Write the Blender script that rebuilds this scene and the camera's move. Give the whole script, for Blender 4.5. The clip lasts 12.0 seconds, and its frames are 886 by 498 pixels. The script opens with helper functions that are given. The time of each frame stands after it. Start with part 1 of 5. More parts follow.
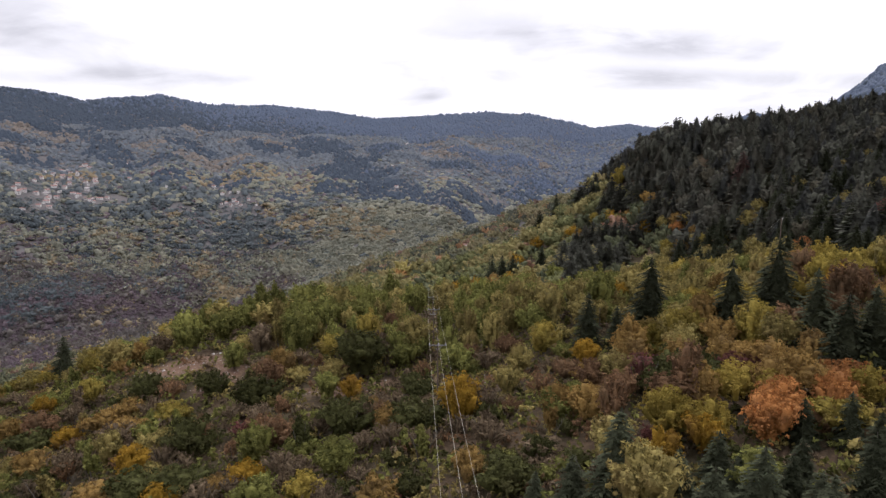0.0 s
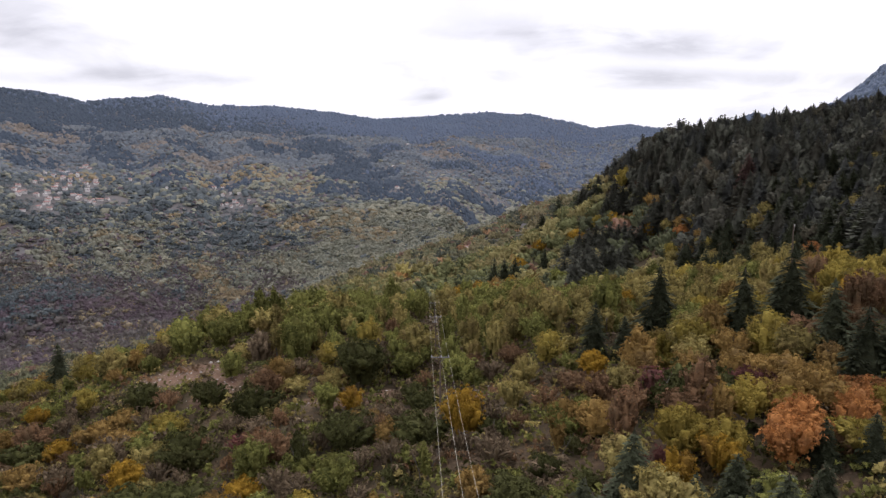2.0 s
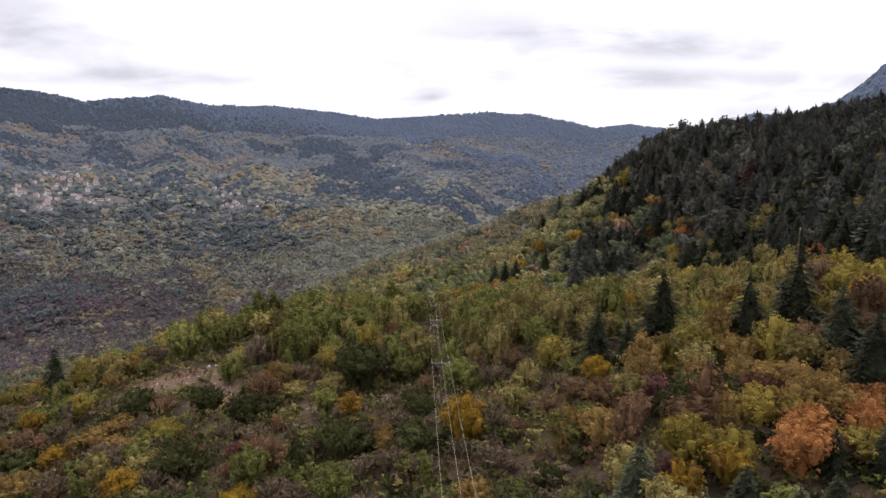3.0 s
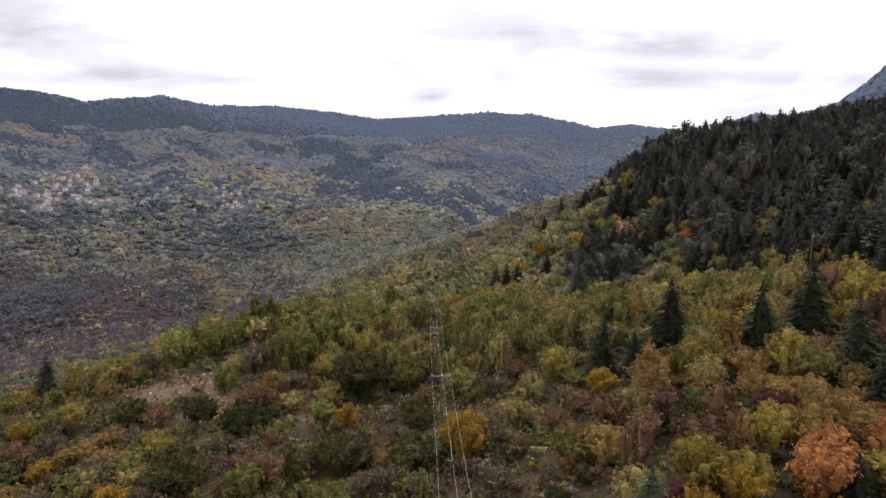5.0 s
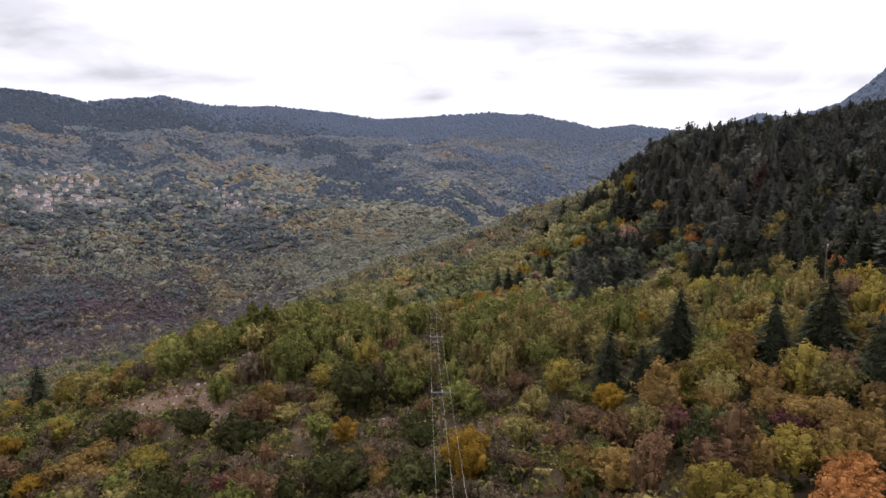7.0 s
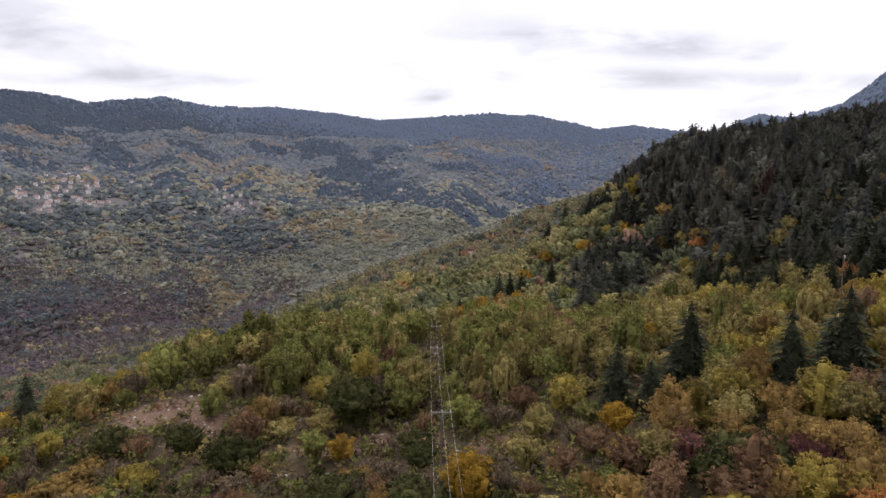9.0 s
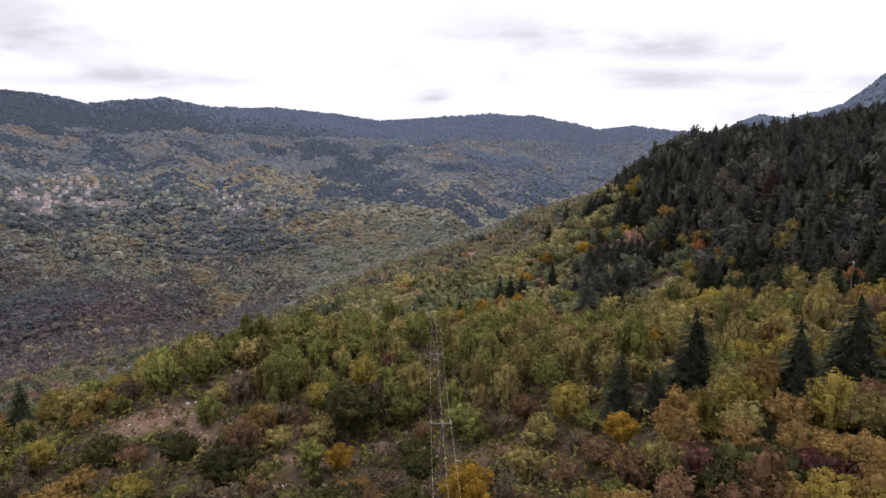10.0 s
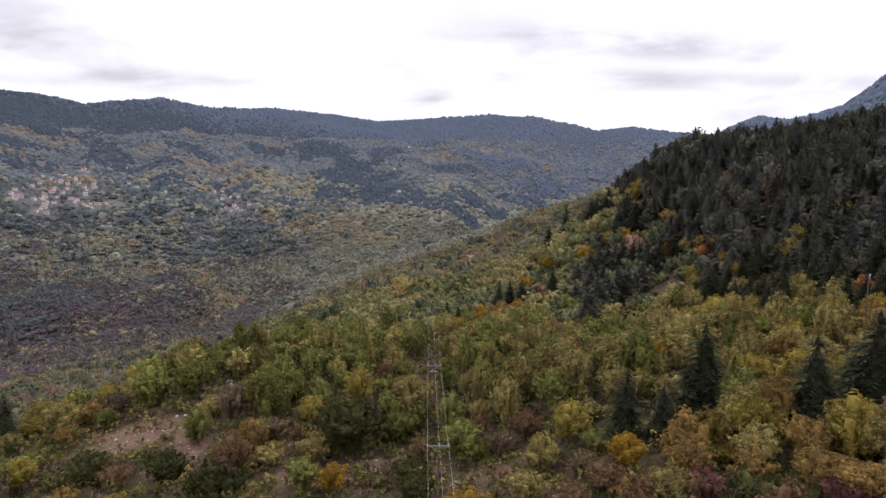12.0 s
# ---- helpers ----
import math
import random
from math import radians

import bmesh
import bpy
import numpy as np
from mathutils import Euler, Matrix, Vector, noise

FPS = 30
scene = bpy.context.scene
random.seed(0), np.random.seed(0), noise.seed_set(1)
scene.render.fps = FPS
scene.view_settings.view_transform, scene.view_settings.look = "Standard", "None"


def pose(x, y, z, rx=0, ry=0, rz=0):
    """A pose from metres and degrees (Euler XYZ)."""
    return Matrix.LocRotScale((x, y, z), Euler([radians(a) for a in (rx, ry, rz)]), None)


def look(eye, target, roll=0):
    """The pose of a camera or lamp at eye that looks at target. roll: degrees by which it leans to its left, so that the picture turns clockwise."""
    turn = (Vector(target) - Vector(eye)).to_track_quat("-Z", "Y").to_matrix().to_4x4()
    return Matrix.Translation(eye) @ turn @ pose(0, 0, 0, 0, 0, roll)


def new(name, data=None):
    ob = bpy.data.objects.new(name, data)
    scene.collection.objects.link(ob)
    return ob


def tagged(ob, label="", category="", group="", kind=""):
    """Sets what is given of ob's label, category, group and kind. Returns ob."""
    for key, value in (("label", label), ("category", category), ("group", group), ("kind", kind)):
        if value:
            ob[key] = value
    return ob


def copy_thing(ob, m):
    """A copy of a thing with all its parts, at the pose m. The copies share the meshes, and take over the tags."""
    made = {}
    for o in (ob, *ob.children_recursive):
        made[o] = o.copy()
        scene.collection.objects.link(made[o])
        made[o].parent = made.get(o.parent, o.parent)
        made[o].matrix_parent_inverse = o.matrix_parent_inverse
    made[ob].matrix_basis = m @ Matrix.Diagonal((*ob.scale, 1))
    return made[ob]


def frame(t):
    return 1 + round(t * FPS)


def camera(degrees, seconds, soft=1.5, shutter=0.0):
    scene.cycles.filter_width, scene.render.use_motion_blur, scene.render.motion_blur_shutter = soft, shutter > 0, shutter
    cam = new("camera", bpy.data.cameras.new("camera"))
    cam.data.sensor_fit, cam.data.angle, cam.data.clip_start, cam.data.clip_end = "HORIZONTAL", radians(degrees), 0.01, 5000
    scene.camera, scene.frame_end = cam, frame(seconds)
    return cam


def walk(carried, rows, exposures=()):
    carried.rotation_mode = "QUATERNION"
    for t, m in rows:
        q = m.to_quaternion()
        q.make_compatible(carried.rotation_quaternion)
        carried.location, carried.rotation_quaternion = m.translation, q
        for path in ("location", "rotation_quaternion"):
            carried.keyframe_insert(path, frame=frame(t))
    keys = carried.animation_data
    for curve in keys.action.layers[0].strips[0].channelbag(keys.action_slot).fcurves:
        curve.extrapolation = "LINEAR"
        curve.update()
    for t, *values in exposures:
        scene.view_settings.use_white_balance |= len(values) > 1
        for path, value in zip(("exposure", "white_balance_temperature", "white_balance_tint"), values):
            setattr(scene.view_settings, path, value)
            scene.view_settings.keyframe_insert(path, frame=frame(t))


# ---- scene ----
EYE = 60.0
cam = camera(70.6, 12.0, soft=1.4)
# seconds, metres right, ahead and up from the first eye, pitch, roll, yaw
ROWS = [
    (0.0, 0.00, 0.00, 0.00, -6.000, 0.000, 0.000),
    (1.0, -0.17, 1.48, 0.51, -5.980, 0.056, 0.038),
    (2.0, -0.25, 2.98, 0.95, -5.975, 0.082, 0.069),
    (3.0, -0.26, 4.54, 1.37, -5.977, 0.089, 0.101),
    (4.0, -0.24, 6.15, 1.78, -5.980, 0.083, 0.137),
    (5.0, -0.20, 7.84, 2.23, -5.981, 0.073, 0.179),
    (6.0, -0.15, 9.61, 2.71, -5.975, 0.063, 0.225),
    (7.0, -0.11, 11.46, 3.23, -5.961, 0.059, 0.273),
    (8.0, -0.08, 13.38, 3.80, -5.940, 0.063, 0.316),
    (9.0, -0.05, 15.35, 4.39, -5.912, 0.076, 0.348),
    (10.0, -0.02, 17.35, 4.98, -5.880, 0.098, 0.357),
    (11.0, 0.03, 19.36, 5.55, -5.848, 0.095, 0.332),
    (12.0, 0.12, 21.35, 6.04, -5.822, 0.035, 0.258),
]
walk(cam, [(t, pose(x, y, EYE + z, 90 + pitch, roll, yaw)) for t, x, y, z, pitch, roll, yaw in ROWS])
scene.view_settings.exposure = 0.0


# ---- sky and sun: a bright overcast autumn day ----
def make_sky():
    world = bpy.data.worlds.new("overcast_sky")
    world.use_nodes = True
    scene.world = world
    tree = world.node_tree
    tree.nodes.clear()
    add, link = tree.nodes.new, tree.links.new

    def maths(op, a, b=None, clamp=False):
        n = add("ShaderNodeMath")
        n.operation, n.use_clamp = op, clamp
        for k, v in enumerate((a, b)):
            if v is None:
                continue
            if isinstance(v, (int, float)):
                n.inputs[k].default_value = v
            else:
                link(v, n.inputs[k])
        return n.outputs[0]

    coord = add("ShaderNodeTexCoord")
    split = add("ShaderNodeSeparateXYZ")
    link(coord.outputs["Generated"], split.inputs[0])
    x, y, z = split.outputs
    # the cloud deck as a flat sheet overhead: far cloud is squeezed towards the horizon
    high = maths("ADD", maths("MAXIMUM", z, 0.0), 0.16)
    deck = add("ShaderNodeCombineXYZ")
    link(maths("DIVIDE", x, high), deck.inputs[0])
    link(maths("DIVIDE", y, high), deck.inputs[1])
    cloud = add("ShaderNodeTexNoise")
    cloud.inputs["Scale"].default_value = 1.5
    cloud.inputs["Detail"].default_value = 6.0
    cloud.inputs["Roughness"].default_value = 0.52
    cloud.inputs["Distortion"].default_value = 0.35
    shift = add("ShaderNodeVectorMath")
    shift.operation = "ADD"
    shift.inputs[1].default_value = (3.1, 7.4, 0.0)
    link(deck.outputs[0], shift.inputs[0])
    link(shift.outputs[0], cloud.inputs["Vector"])
    grey = add("ShaderNodeMapRange")
    grey.interpolation_type = "SMOOTHSTEP"
    link(cloud.outputs["Fac"], grey.inputs["Value"])
    grey.inputs["From Min"].default_value, grey.inputs["From Max"].default_value = 0.44, 0.70
    # the grey banks over the valley: bearing and rise as tangents, half width and half height
    ahead = maths("MAXIMUM", y, 0.05)
    u, v = maths("DIVIDE", x, ahead), maths("DIVIDE", z, ahead)
    banks = 0.0
    for cu, cv, ru, rv in ((-0.68, 0.225, 0.14, 0.045), (-0.42, 0.30, 0.26, 0.022), (-0.50, 0.165, 0.22, 0.016), (0.20, 0.232, 0.15, 0.018), (0.38, 0.208, 0.24, 0.020), (0.28, 0.168, 0.14, 0.014), (0.58, 0.160, 0.18, 0.018), (-0.02, 0.138, 0.025, 0.009)):
        a, b = maths("DIVIDE", maths("SUBTRACT", u, cu), ru), maths("DIVIDE", maths("SUBTRACT", v, cv), rv)
        away = maths("ADD", maths("MULTIPLY", a, a), maths("MULTIPLY", b, b))
        soft = maths("EXPONENT", maths("MULTIPLY", away, -1.0))
        banks = maths("ADD", soft, banks)
    # the banks break up into long feathered streaks
    streak = add("ShaderNodeCombineXYZ")
    link(maths("MULTIPLY", u, 3.2), streak.inputs[0])
    link(maths("MULTIPLY", v, 13.0), streak.inputs[1])
    feather = add("ShaderNodeTexNoise")
    feather.inputs["Scale"].default_value, feather.inputs["Detail"].default_value = 1.3, 6.0
    feather.inputs["Roughness"].default_value, feather.inputs["Distortion"].default_value = 0.58, 0.6
    link(streak.outputs[0], feather.inputs["Vector"])
    torn = add("ShaderNodeMapRange")
    torn.interpolation_type = "SMOOTHSTEP"
    link(feather.outputs["Fac"], torn.inputs["Value"])
    torn.inputs["From Min"].default_value, torn.inputs["From Max"].default_value = 0.28, 0.74
    tear = maths("MULTIPLY_ADD", torn.outputs[0], 1.0)
    tear.node.inputs[2].default_value = 0.4
    patchy = maths("MULTIPLY", banks, tear)
    veiled = maths("ADD", maths("MULTIPLY", grey.outputs[0], 0.55), maths("MULTIPLY", patchy, 0.7), True)
    tone = add("ShaderNodeMix")
    tone.data_type = "RGBA"
    link(veiled, tone.inputs["Factor"])
    tone.inputs["A"].default_value = (1.14, 1.12, 1.22, 1)
    tone.inputs["B"].default_value = (0.68, 0.67, 0.75, 1)
    # an overcast sky is brighter overhead than at the horizon
    rise = maths("MULTIPLY_ADD", maths("POWER", maths("MAXIMUM", z, 0.0), 1.6), SKY_RISE)
    rise.node.inputs[2].default_value = 1.0
    lit = add("ShaderNodeVectorMath")
    lit.operation = "SCALE"
    link(tone.outputs["Result"], lit.inputs[0])
    link(rise, lit.inputs["Scale"])
    sky = add("ShaderNodeTexSky")
    sky.sky_type, sky.sun_disc = "NISHITA", False
    sky.sun_elevation, sky.sun_rotation = radians(49), radians(29)
    clear, veil = add("ShaderNodeBackground"), add("ShaderNodeBackground")
    link(sky.outputs[0], clear.inputs["Color"])
    clear.inputs["Strength"].default_value = 0.08
    link(lit.outputs[0], veil.inputs["Color"])
    veil.inputs["Strength"].default_value = 1.0
    both = add("ShaderNodeMixShader")
    both.inputs[0].default_value = 0.93
    link(clear.outputs[0], both.inputs[1])
    link(veil.outputs[0], both.inputs[2])
    link(both.outputs[0], add("ShaderNodeOutputWorld").inputs["Surface"])


SKY_RISE = 1.45
make_sky()
sun = new("sun", bpy.data.lights.new("sun", "SUN"))
sun.data.energy, sun.data.angle, sun.data.color = 1.2, radians(15), (1.0, 0.94, 0.86)
sun.matrix_world = look((50, 90, 120), (0, 0, 0))


# ---- materials ----
def plain_nodes(name, rough):
    mat = bpy.data.materials.new(name)
    mat.use_nodes = True
    tree = mat.node_tree
    shader = tree.nodes["Principled BSDF"]
    shader.inputs["Roughness"].default_value = rough
    return mat, tree, shader


def blend(tree, fac, a, b):
    n = tree.nodes.new("ShaderNodeMix")
    n.data_type = "RGBA"
    for key, v in (("Factor", fac), ("A", a), ("B", b)):
        if isinstance(v, tuple):
            n.inputs[key].default_value = (*v, 1) if len(v) == 3 else v
        elif isinstance(v, float):
            n.inputs[key].default_value = v
        else:
            tree.links.new(v, n.inputs[key])
    return n.outputs["Result"]


def ramp(tree, value, low, high):
    n = tree.nodes.new("ShaderNodeMapRange")
    n.interpolation_type = "SMOOTHSTEP"
    tree.links.new(value, n.inputs["Value"])
    n.inputs["From Min"].default_value, n.inputs["From Max"].default_value = low, high
    return n.outputs[0]


def grain(tree, scale, detail=4.0, where="Position"):
    n = tree.nodes.new("ShaderNodeTexNoise")
    n.inputs["Scale"].default_value, n.inputs["Detail"].default_value = scale, detail
    source = tree.nodes.new("ShaderNodeNewGeometry") if where == "Position" else tree.nodes.new("ShaderNodeTexCoord")
    tree.links.new(source.outputs[where], n.inputs["Vector"])
    return n.outputs["Fac"]


def leaf_material(name, main, second, third, through_light=0.25, patch=0.25, contrast=1.0, tone_range=(0.72, 1.24)):
    """Leaves of one tree kind: tone by leaf clump, by tree and by patch."""
    mat, tree, shader = plain_nodes(name, 0.8)
    main, second, third = [(c[0] * 1.04, c[1] * 0.955, c[2] * 1.03) for c in (main, second, third)]
    shader.inputs["Specular IOR Level"].default_value = 0.02
    island = tree.nodes.new("ShaderNodeNewGeometry").outputs["Random Per Island"]
    single = tree.nodes.new("ShaderNodeObjectInfo").outputs["Random"]
    own = tree.nodes.new("ShaderNodeAttribute")
    own.attribute_name = "tree_tone"
    total, each = tree.nodes.new("ShaderNodeMath"), tree.nodes.new("ShaderNodeMath")
    total.operation, each.operation = "ADD", "FRACT"
    tree.links.new(single, total.inputs[0])
    tree.links.new(own.outputs["Fac"], total.inputs[1])
    tree.links.new(total.outputs[0], each.inputs[0])
    each = each.outputs[0]
    dull = tuple(c * (1 - 0.28 * contrast) for c in main)
    bright = tuple(min(c * (1 + 0.25 * contrast), 0.6) for c in second)
    mixed = tree.nodes.new("ShaderNodeMath")
    mixed.operation = "MULTIPLY_ADD"
    tree.links.new(island, mixed.inputs[0])
    mixed.inputs[1].default_value = 0.45
    tree.links.new(grain(tree, 1.1, 2.0), mixed.inputs[2])
    colour = blend(tree, ramp(tree, mixed.outputs[0], 0.38, 1.05), dull, bright)
    colour = blend(tree, ramp(tree, grain(tree, patch), 0.50, 0.72), colour, third)
    tone = tree.nodes.new("ShaderNodeHueSaturation")
    spread = tree.nodes.new("ShaderNodeMapRange")
    spread.inputs["To Min"].default_value, spread.inputs["To Max"].default_value = tone_range
    tree.links.new(each, spread.inputs["Value"])
    tree.links.new(spread.outputs[0], tone.inputs["Value"])
    tree.links.new(colour, tone.inputs["Color"])
    tree.links.new(tone.outputs[0], shader.inputs["Base Color"])
    bump = tree.nodes.new("ShaderNodeBump")
    bump.inputs["Strength"].default_value, bump.inputs["Distance"].default_value = 0.8, 0.25
    tree.links.new(grain(tree, 4.5, 3.0), bump.inputs["Height"])
    tree.links.new(bump.outputs[0], shader.inputs["Normal"])
    thin = tree.nodes.new("ShaderNodeBsdfTranslucent")
    tree.links.new(tone.outputs[0], thin.inputs["Color"])
    both = tree.nodes.new("ShaderNodeMixShader")
    both.inputs[0].default_value = through_light
    tree.links.new(shader.outputs[0], both.inputs[1])
    tree.links.new(thin.outputs[0], both.inputs[2])
    tree.links.new(both.outputs[0], tree.nodes["Material Output"].inputs["Surface"])
    return mat


LEAF = {
    "green": leaf_material("green_leaves", (0.095, 0.108, 0.032), (0.152, 0.164, 0.044), (0.123, 0.127, 0.037), 0.16, 0.25, 1.15),
    "olive": leaf_material("olive_leaves", (0.158, 0.143, 0.049), (0.231, 0.203, 0.067), (0.182, 0.146, 0.055), 0.16, 0.25, 1.15),
    "lime": leaf_material("yellow_green_leaves", (0.178, 0.157, 0.037), (0.243, 0.204, 0.045), (0.154, 0.123, 0.041)),
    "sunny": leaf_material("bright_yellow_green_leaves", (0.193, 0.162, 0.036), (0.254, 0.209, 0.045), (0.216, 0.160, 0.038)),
    "gold": leaf_material("golden_leaves", (0.237, 0.155, 0.022), (0.297, 0.194, 0.028), (0.176, 0.110, 0.028)),
    "ochre": leaf_material("ochre_leaves", (0.167, 0.117, 0.038), (0.220, 0.153, 0.048), (0.138, 0.100, 0.041)),
    "orange": leaf_material("orange_leaves", (0.262, 0.124, 0.042), (0.322, 0.158, 0.050), (0.198, 0.106, 0.044)),
    "russet": leaf_material("russet_leaves", (0.125, 0.082, 0.045), (0.177, 0.114, 0.058), (0.114, 0.084, 0.045)),
    "wine": leaf_material("wine_red_leaves", (0.100, 0.043, 0.040), (0.140, 0.067, 0.052), (0.084, 0.055, 0.044)),
    "bare": leaf_material("bare_twigs", (0.088, 0.070, 0.042), (0.136, 0.110, 0.066), (0.079, 0.062, 0.037), 0.05),
    "dark": leaf_material("dark_evergreen_leaves", (0.036, 0.041, 0.015), (0.059, 0.065, 0.022), (0.046, 0.047, 0.018), 0.12),
    "fir": leaf_material("fir_needles", (0.033, 0.040, 0.022), (0.051, 0.061, 0.034), (0.039, 0.046, 0.026), 0.04, 0.25, 0.5),
    "pine": leaf_material("pine_needles", (0.051, 0.054, 0.041), (0.067, 0.069, 0.049), (0.058, 0.059, 0.043), 0.04, 0.25, 0.45, (0.88, 1.12)),
    "pale_pine": leaf_material("pale_pine_needles", (0.056, 0.056, 0.037), (0.071, 0.070, 0.045), (0.062, 0.057, 0.040), 0.04, 0.25, 0.5, (0.88, 1.12)),
    "black_fir": leaf_material("blackish_fir_needles", (0.047, 0.053, 0.046), (0.062, 0.069, 0.058), (0.053, 0.060, 0.052), 0.03, 0.25, 0.45, (0.85, 1.15)),
    "slope_fir": leaf_material("slope_fir_needles", (0.059, 0.065, 0.050), (0.077, 0.085, 0.061), (0.067, 0.072, 0.055), 0.04, 0.25, 0.45, (0.85, 1.15)),
}


DEAD_NEEDLES = leaf_material("dead_brown_needles", (0.060, 0.040, 0.034), (0.088, 0.058, 0.047), (0.070, 0.048, 0.040), 0.04)


def zoned_leaf(name, tones, scale, through_light=0.25, rough=0.10):
    """Mixed woodland: stands of different trees by place, each clump with its own tone."""
    mat, tree, shader = plain_nodes(name, 0.7)
    shader.inputs["Specular IOR Level"].default_value = 0.05
    island = tree.nodes.new("ShaderNodeNewGeometry").outputs["Random Per Island"]
    mixed = tree.nodes.new("ShaderNodeMath")
    mixed.operation = "MULTIPLY_ADD"
    tree.links.new(island, mixed.inputs[0])
    mixed.inputs[1].default_value = 0.20
    tree.links.new(grain(tree, scale, 3.0), mixed.inputs[2])
    stops = tree.nodes.new("ShaderNodeValToRGB")
    stops.color_ramp.interpolation = "LINEAR"
    line = stops.color_ramp.elements
    for k, (at, c) in enumerate(tones):
        e = line[k] if k < 2 else line.new(at)
        e.position, e.color = at, (*c, 1)
    tree.links.new(mixed.outputs[0], stops.inputs[0])
    fleck = grain(tree, 0.55, 4.0)
    tone = tree.nodes.new("ShaderNodeHueSaturation")
    spread = tree.nodes.new("ShaderNodeMapRange")
    spread.inputs["From Min"].default_value, spread.inputs["From Max"].default_value = 0.3, 0.7
    spread.inputs["To Min"].default_value, spread.inputs["To Max"].default_value = 1 - rough, 1 + rough
    tree.links.new(fleck, spread.inputs["Value"])
    tree.links.new(spread.outputs[0], tone.inputs["Value"])
    tree.links.new(stops.outputs[0], tone.inputs["Color"])
    tree.links.new(tone.outputs[0], shader.inputs["Base Color"])
    bump = tree.nodes.new("ShaderNodeBump")
    bump.inputs["Strength"].default_value, bump.inputs["Distance"].default_value = 4 * rough, 1.0
    tree.links.new(fleck, bump.inputs["Height"])
    tree.links.new(bump.outputs[0], shader.inputs["Normal"])
    thin = tree.nodes.new("ShaderNodeBsdfTranslucent")
    tree.links.new(tone.outputs[0], thin.inputs["Color"])
    both = tree.nodes.new("ShaderNodeMixShader")
    both.inputs[0].default_value = through_light
    tree.links.new(shader.outputs[0], both.inputs[1])
    tree.links.new(thin.outputs[0], both.inputs[2])
    tree.links.new(both.outputs[0], tree.nodes["Material Output"].inputs["Surface"])
    return mat


# far woods: greyed and blued tones paint distance haze into the base colours
FAR_TONES = {
    "deep_green": zoned_leaf("deep_green_woods", ((0.40, (0.079, 0.094, 0.104)), (0.85, (0.113, 0.127, 0.130))), 0.02),
    "moss": zoned_leaf("moss_green_woods", ((0.40, (0.107, 0.096, 0.092)), (0.85, (0.140, 0.124, 0.109))), 0.02),
    "olive": zoned_leaf("olive_woods", ((0.40, (0.180, 0.185, 0.153)), (0.85, (0.250, 0.240, 0.179))), 0.02),
    "ochre": zoned_leaf("ochre_woods", ((0.40, (0.206, 0.168, 0.114)), (0.85, (0.271, 0.213, 0.132))), 0.02),
    "tawny": zoned_leaf("hazed_tawny_woods", ((0.40, (0.156, 0.142, 0.136)), (0.85, (0.206, 0.174, 0.148))), 0.02),
    "brown": zoned_leaf("purple_brown_woods", ((0.40, (0.120, 0.095, 0.110)), (0.85, (0.153, 0.118, 0.129))), 0.02),
    "hazel": zoned_leaf("hazed_green_woods", ((0.40, (0.104, 0.121, 0.144)), (0.62, (0.128, 0.143, 0.163)), (0.90, (0.164, 0.172, 0.176))), 0.012),
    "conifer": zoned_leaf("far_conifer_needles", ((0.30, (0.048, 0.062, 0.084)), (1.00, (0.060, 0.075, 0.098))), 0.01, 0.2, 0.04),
    "blue_conifer": zoned_leaf("hazed_conifer_needles", ((0.30, (0.080, 0.101, 0.144)), (1.00, (0.092, 0.115, 0.162))), 0.004, 0.2, 0.04),
}
# the woods half way down, muted to paint a little haze into them
MIDDLE_LEAF = {
    "dark": leaf_material("dark_green_middle_woods", (0.064, 0.078, 0.043), (0.095, 0.110, 0.057), (0.074, 0.084, 0.047), 0.15, 0.05, 0.45, (0.86, 1.15)),
    "green": leaf_material("green_middle_woods", (0.114, 0.132, 0.057), (0.160, 0.176, 0.075), (0.135, 0.139, 0.064), 0.2, 0.05, 0.45, (0.86, 1.15)),
    "olive": leaf_material("olive_middle_woods", (0.177, 0.172, 0.072), (0.237, 0.224, 0.091), (0.190, 0.163, 0.076), 0.2, 0.05, 0.45, (0.86, 1.15)),
    "lime": leaf_material("yellow_green_middle_woods", (0.237, 0.221, 0.077), (0.312, 0.282, 0.095), (0.228, 0.196, 0.080), 0.2, 0.05, 0.45, (0.86, 1.15)),
    "ochre": leaf_material("ochre_middle_woods", (0.298, 0.188, 0.075), (0.386, 0.242, 0.090), (0.251, 0.167, 0.077), 0.2, 0.05, 0.45, (0.86, 1.15)),
    "russet": leaf_material("russet_middle_woods", (0.190, 0.127, 0.083), (0.255, 0.166, 0.103), (0.178, 0.129, 0.086), 0.2, 0.05, 0.45, (0.86, 1.15)),
}
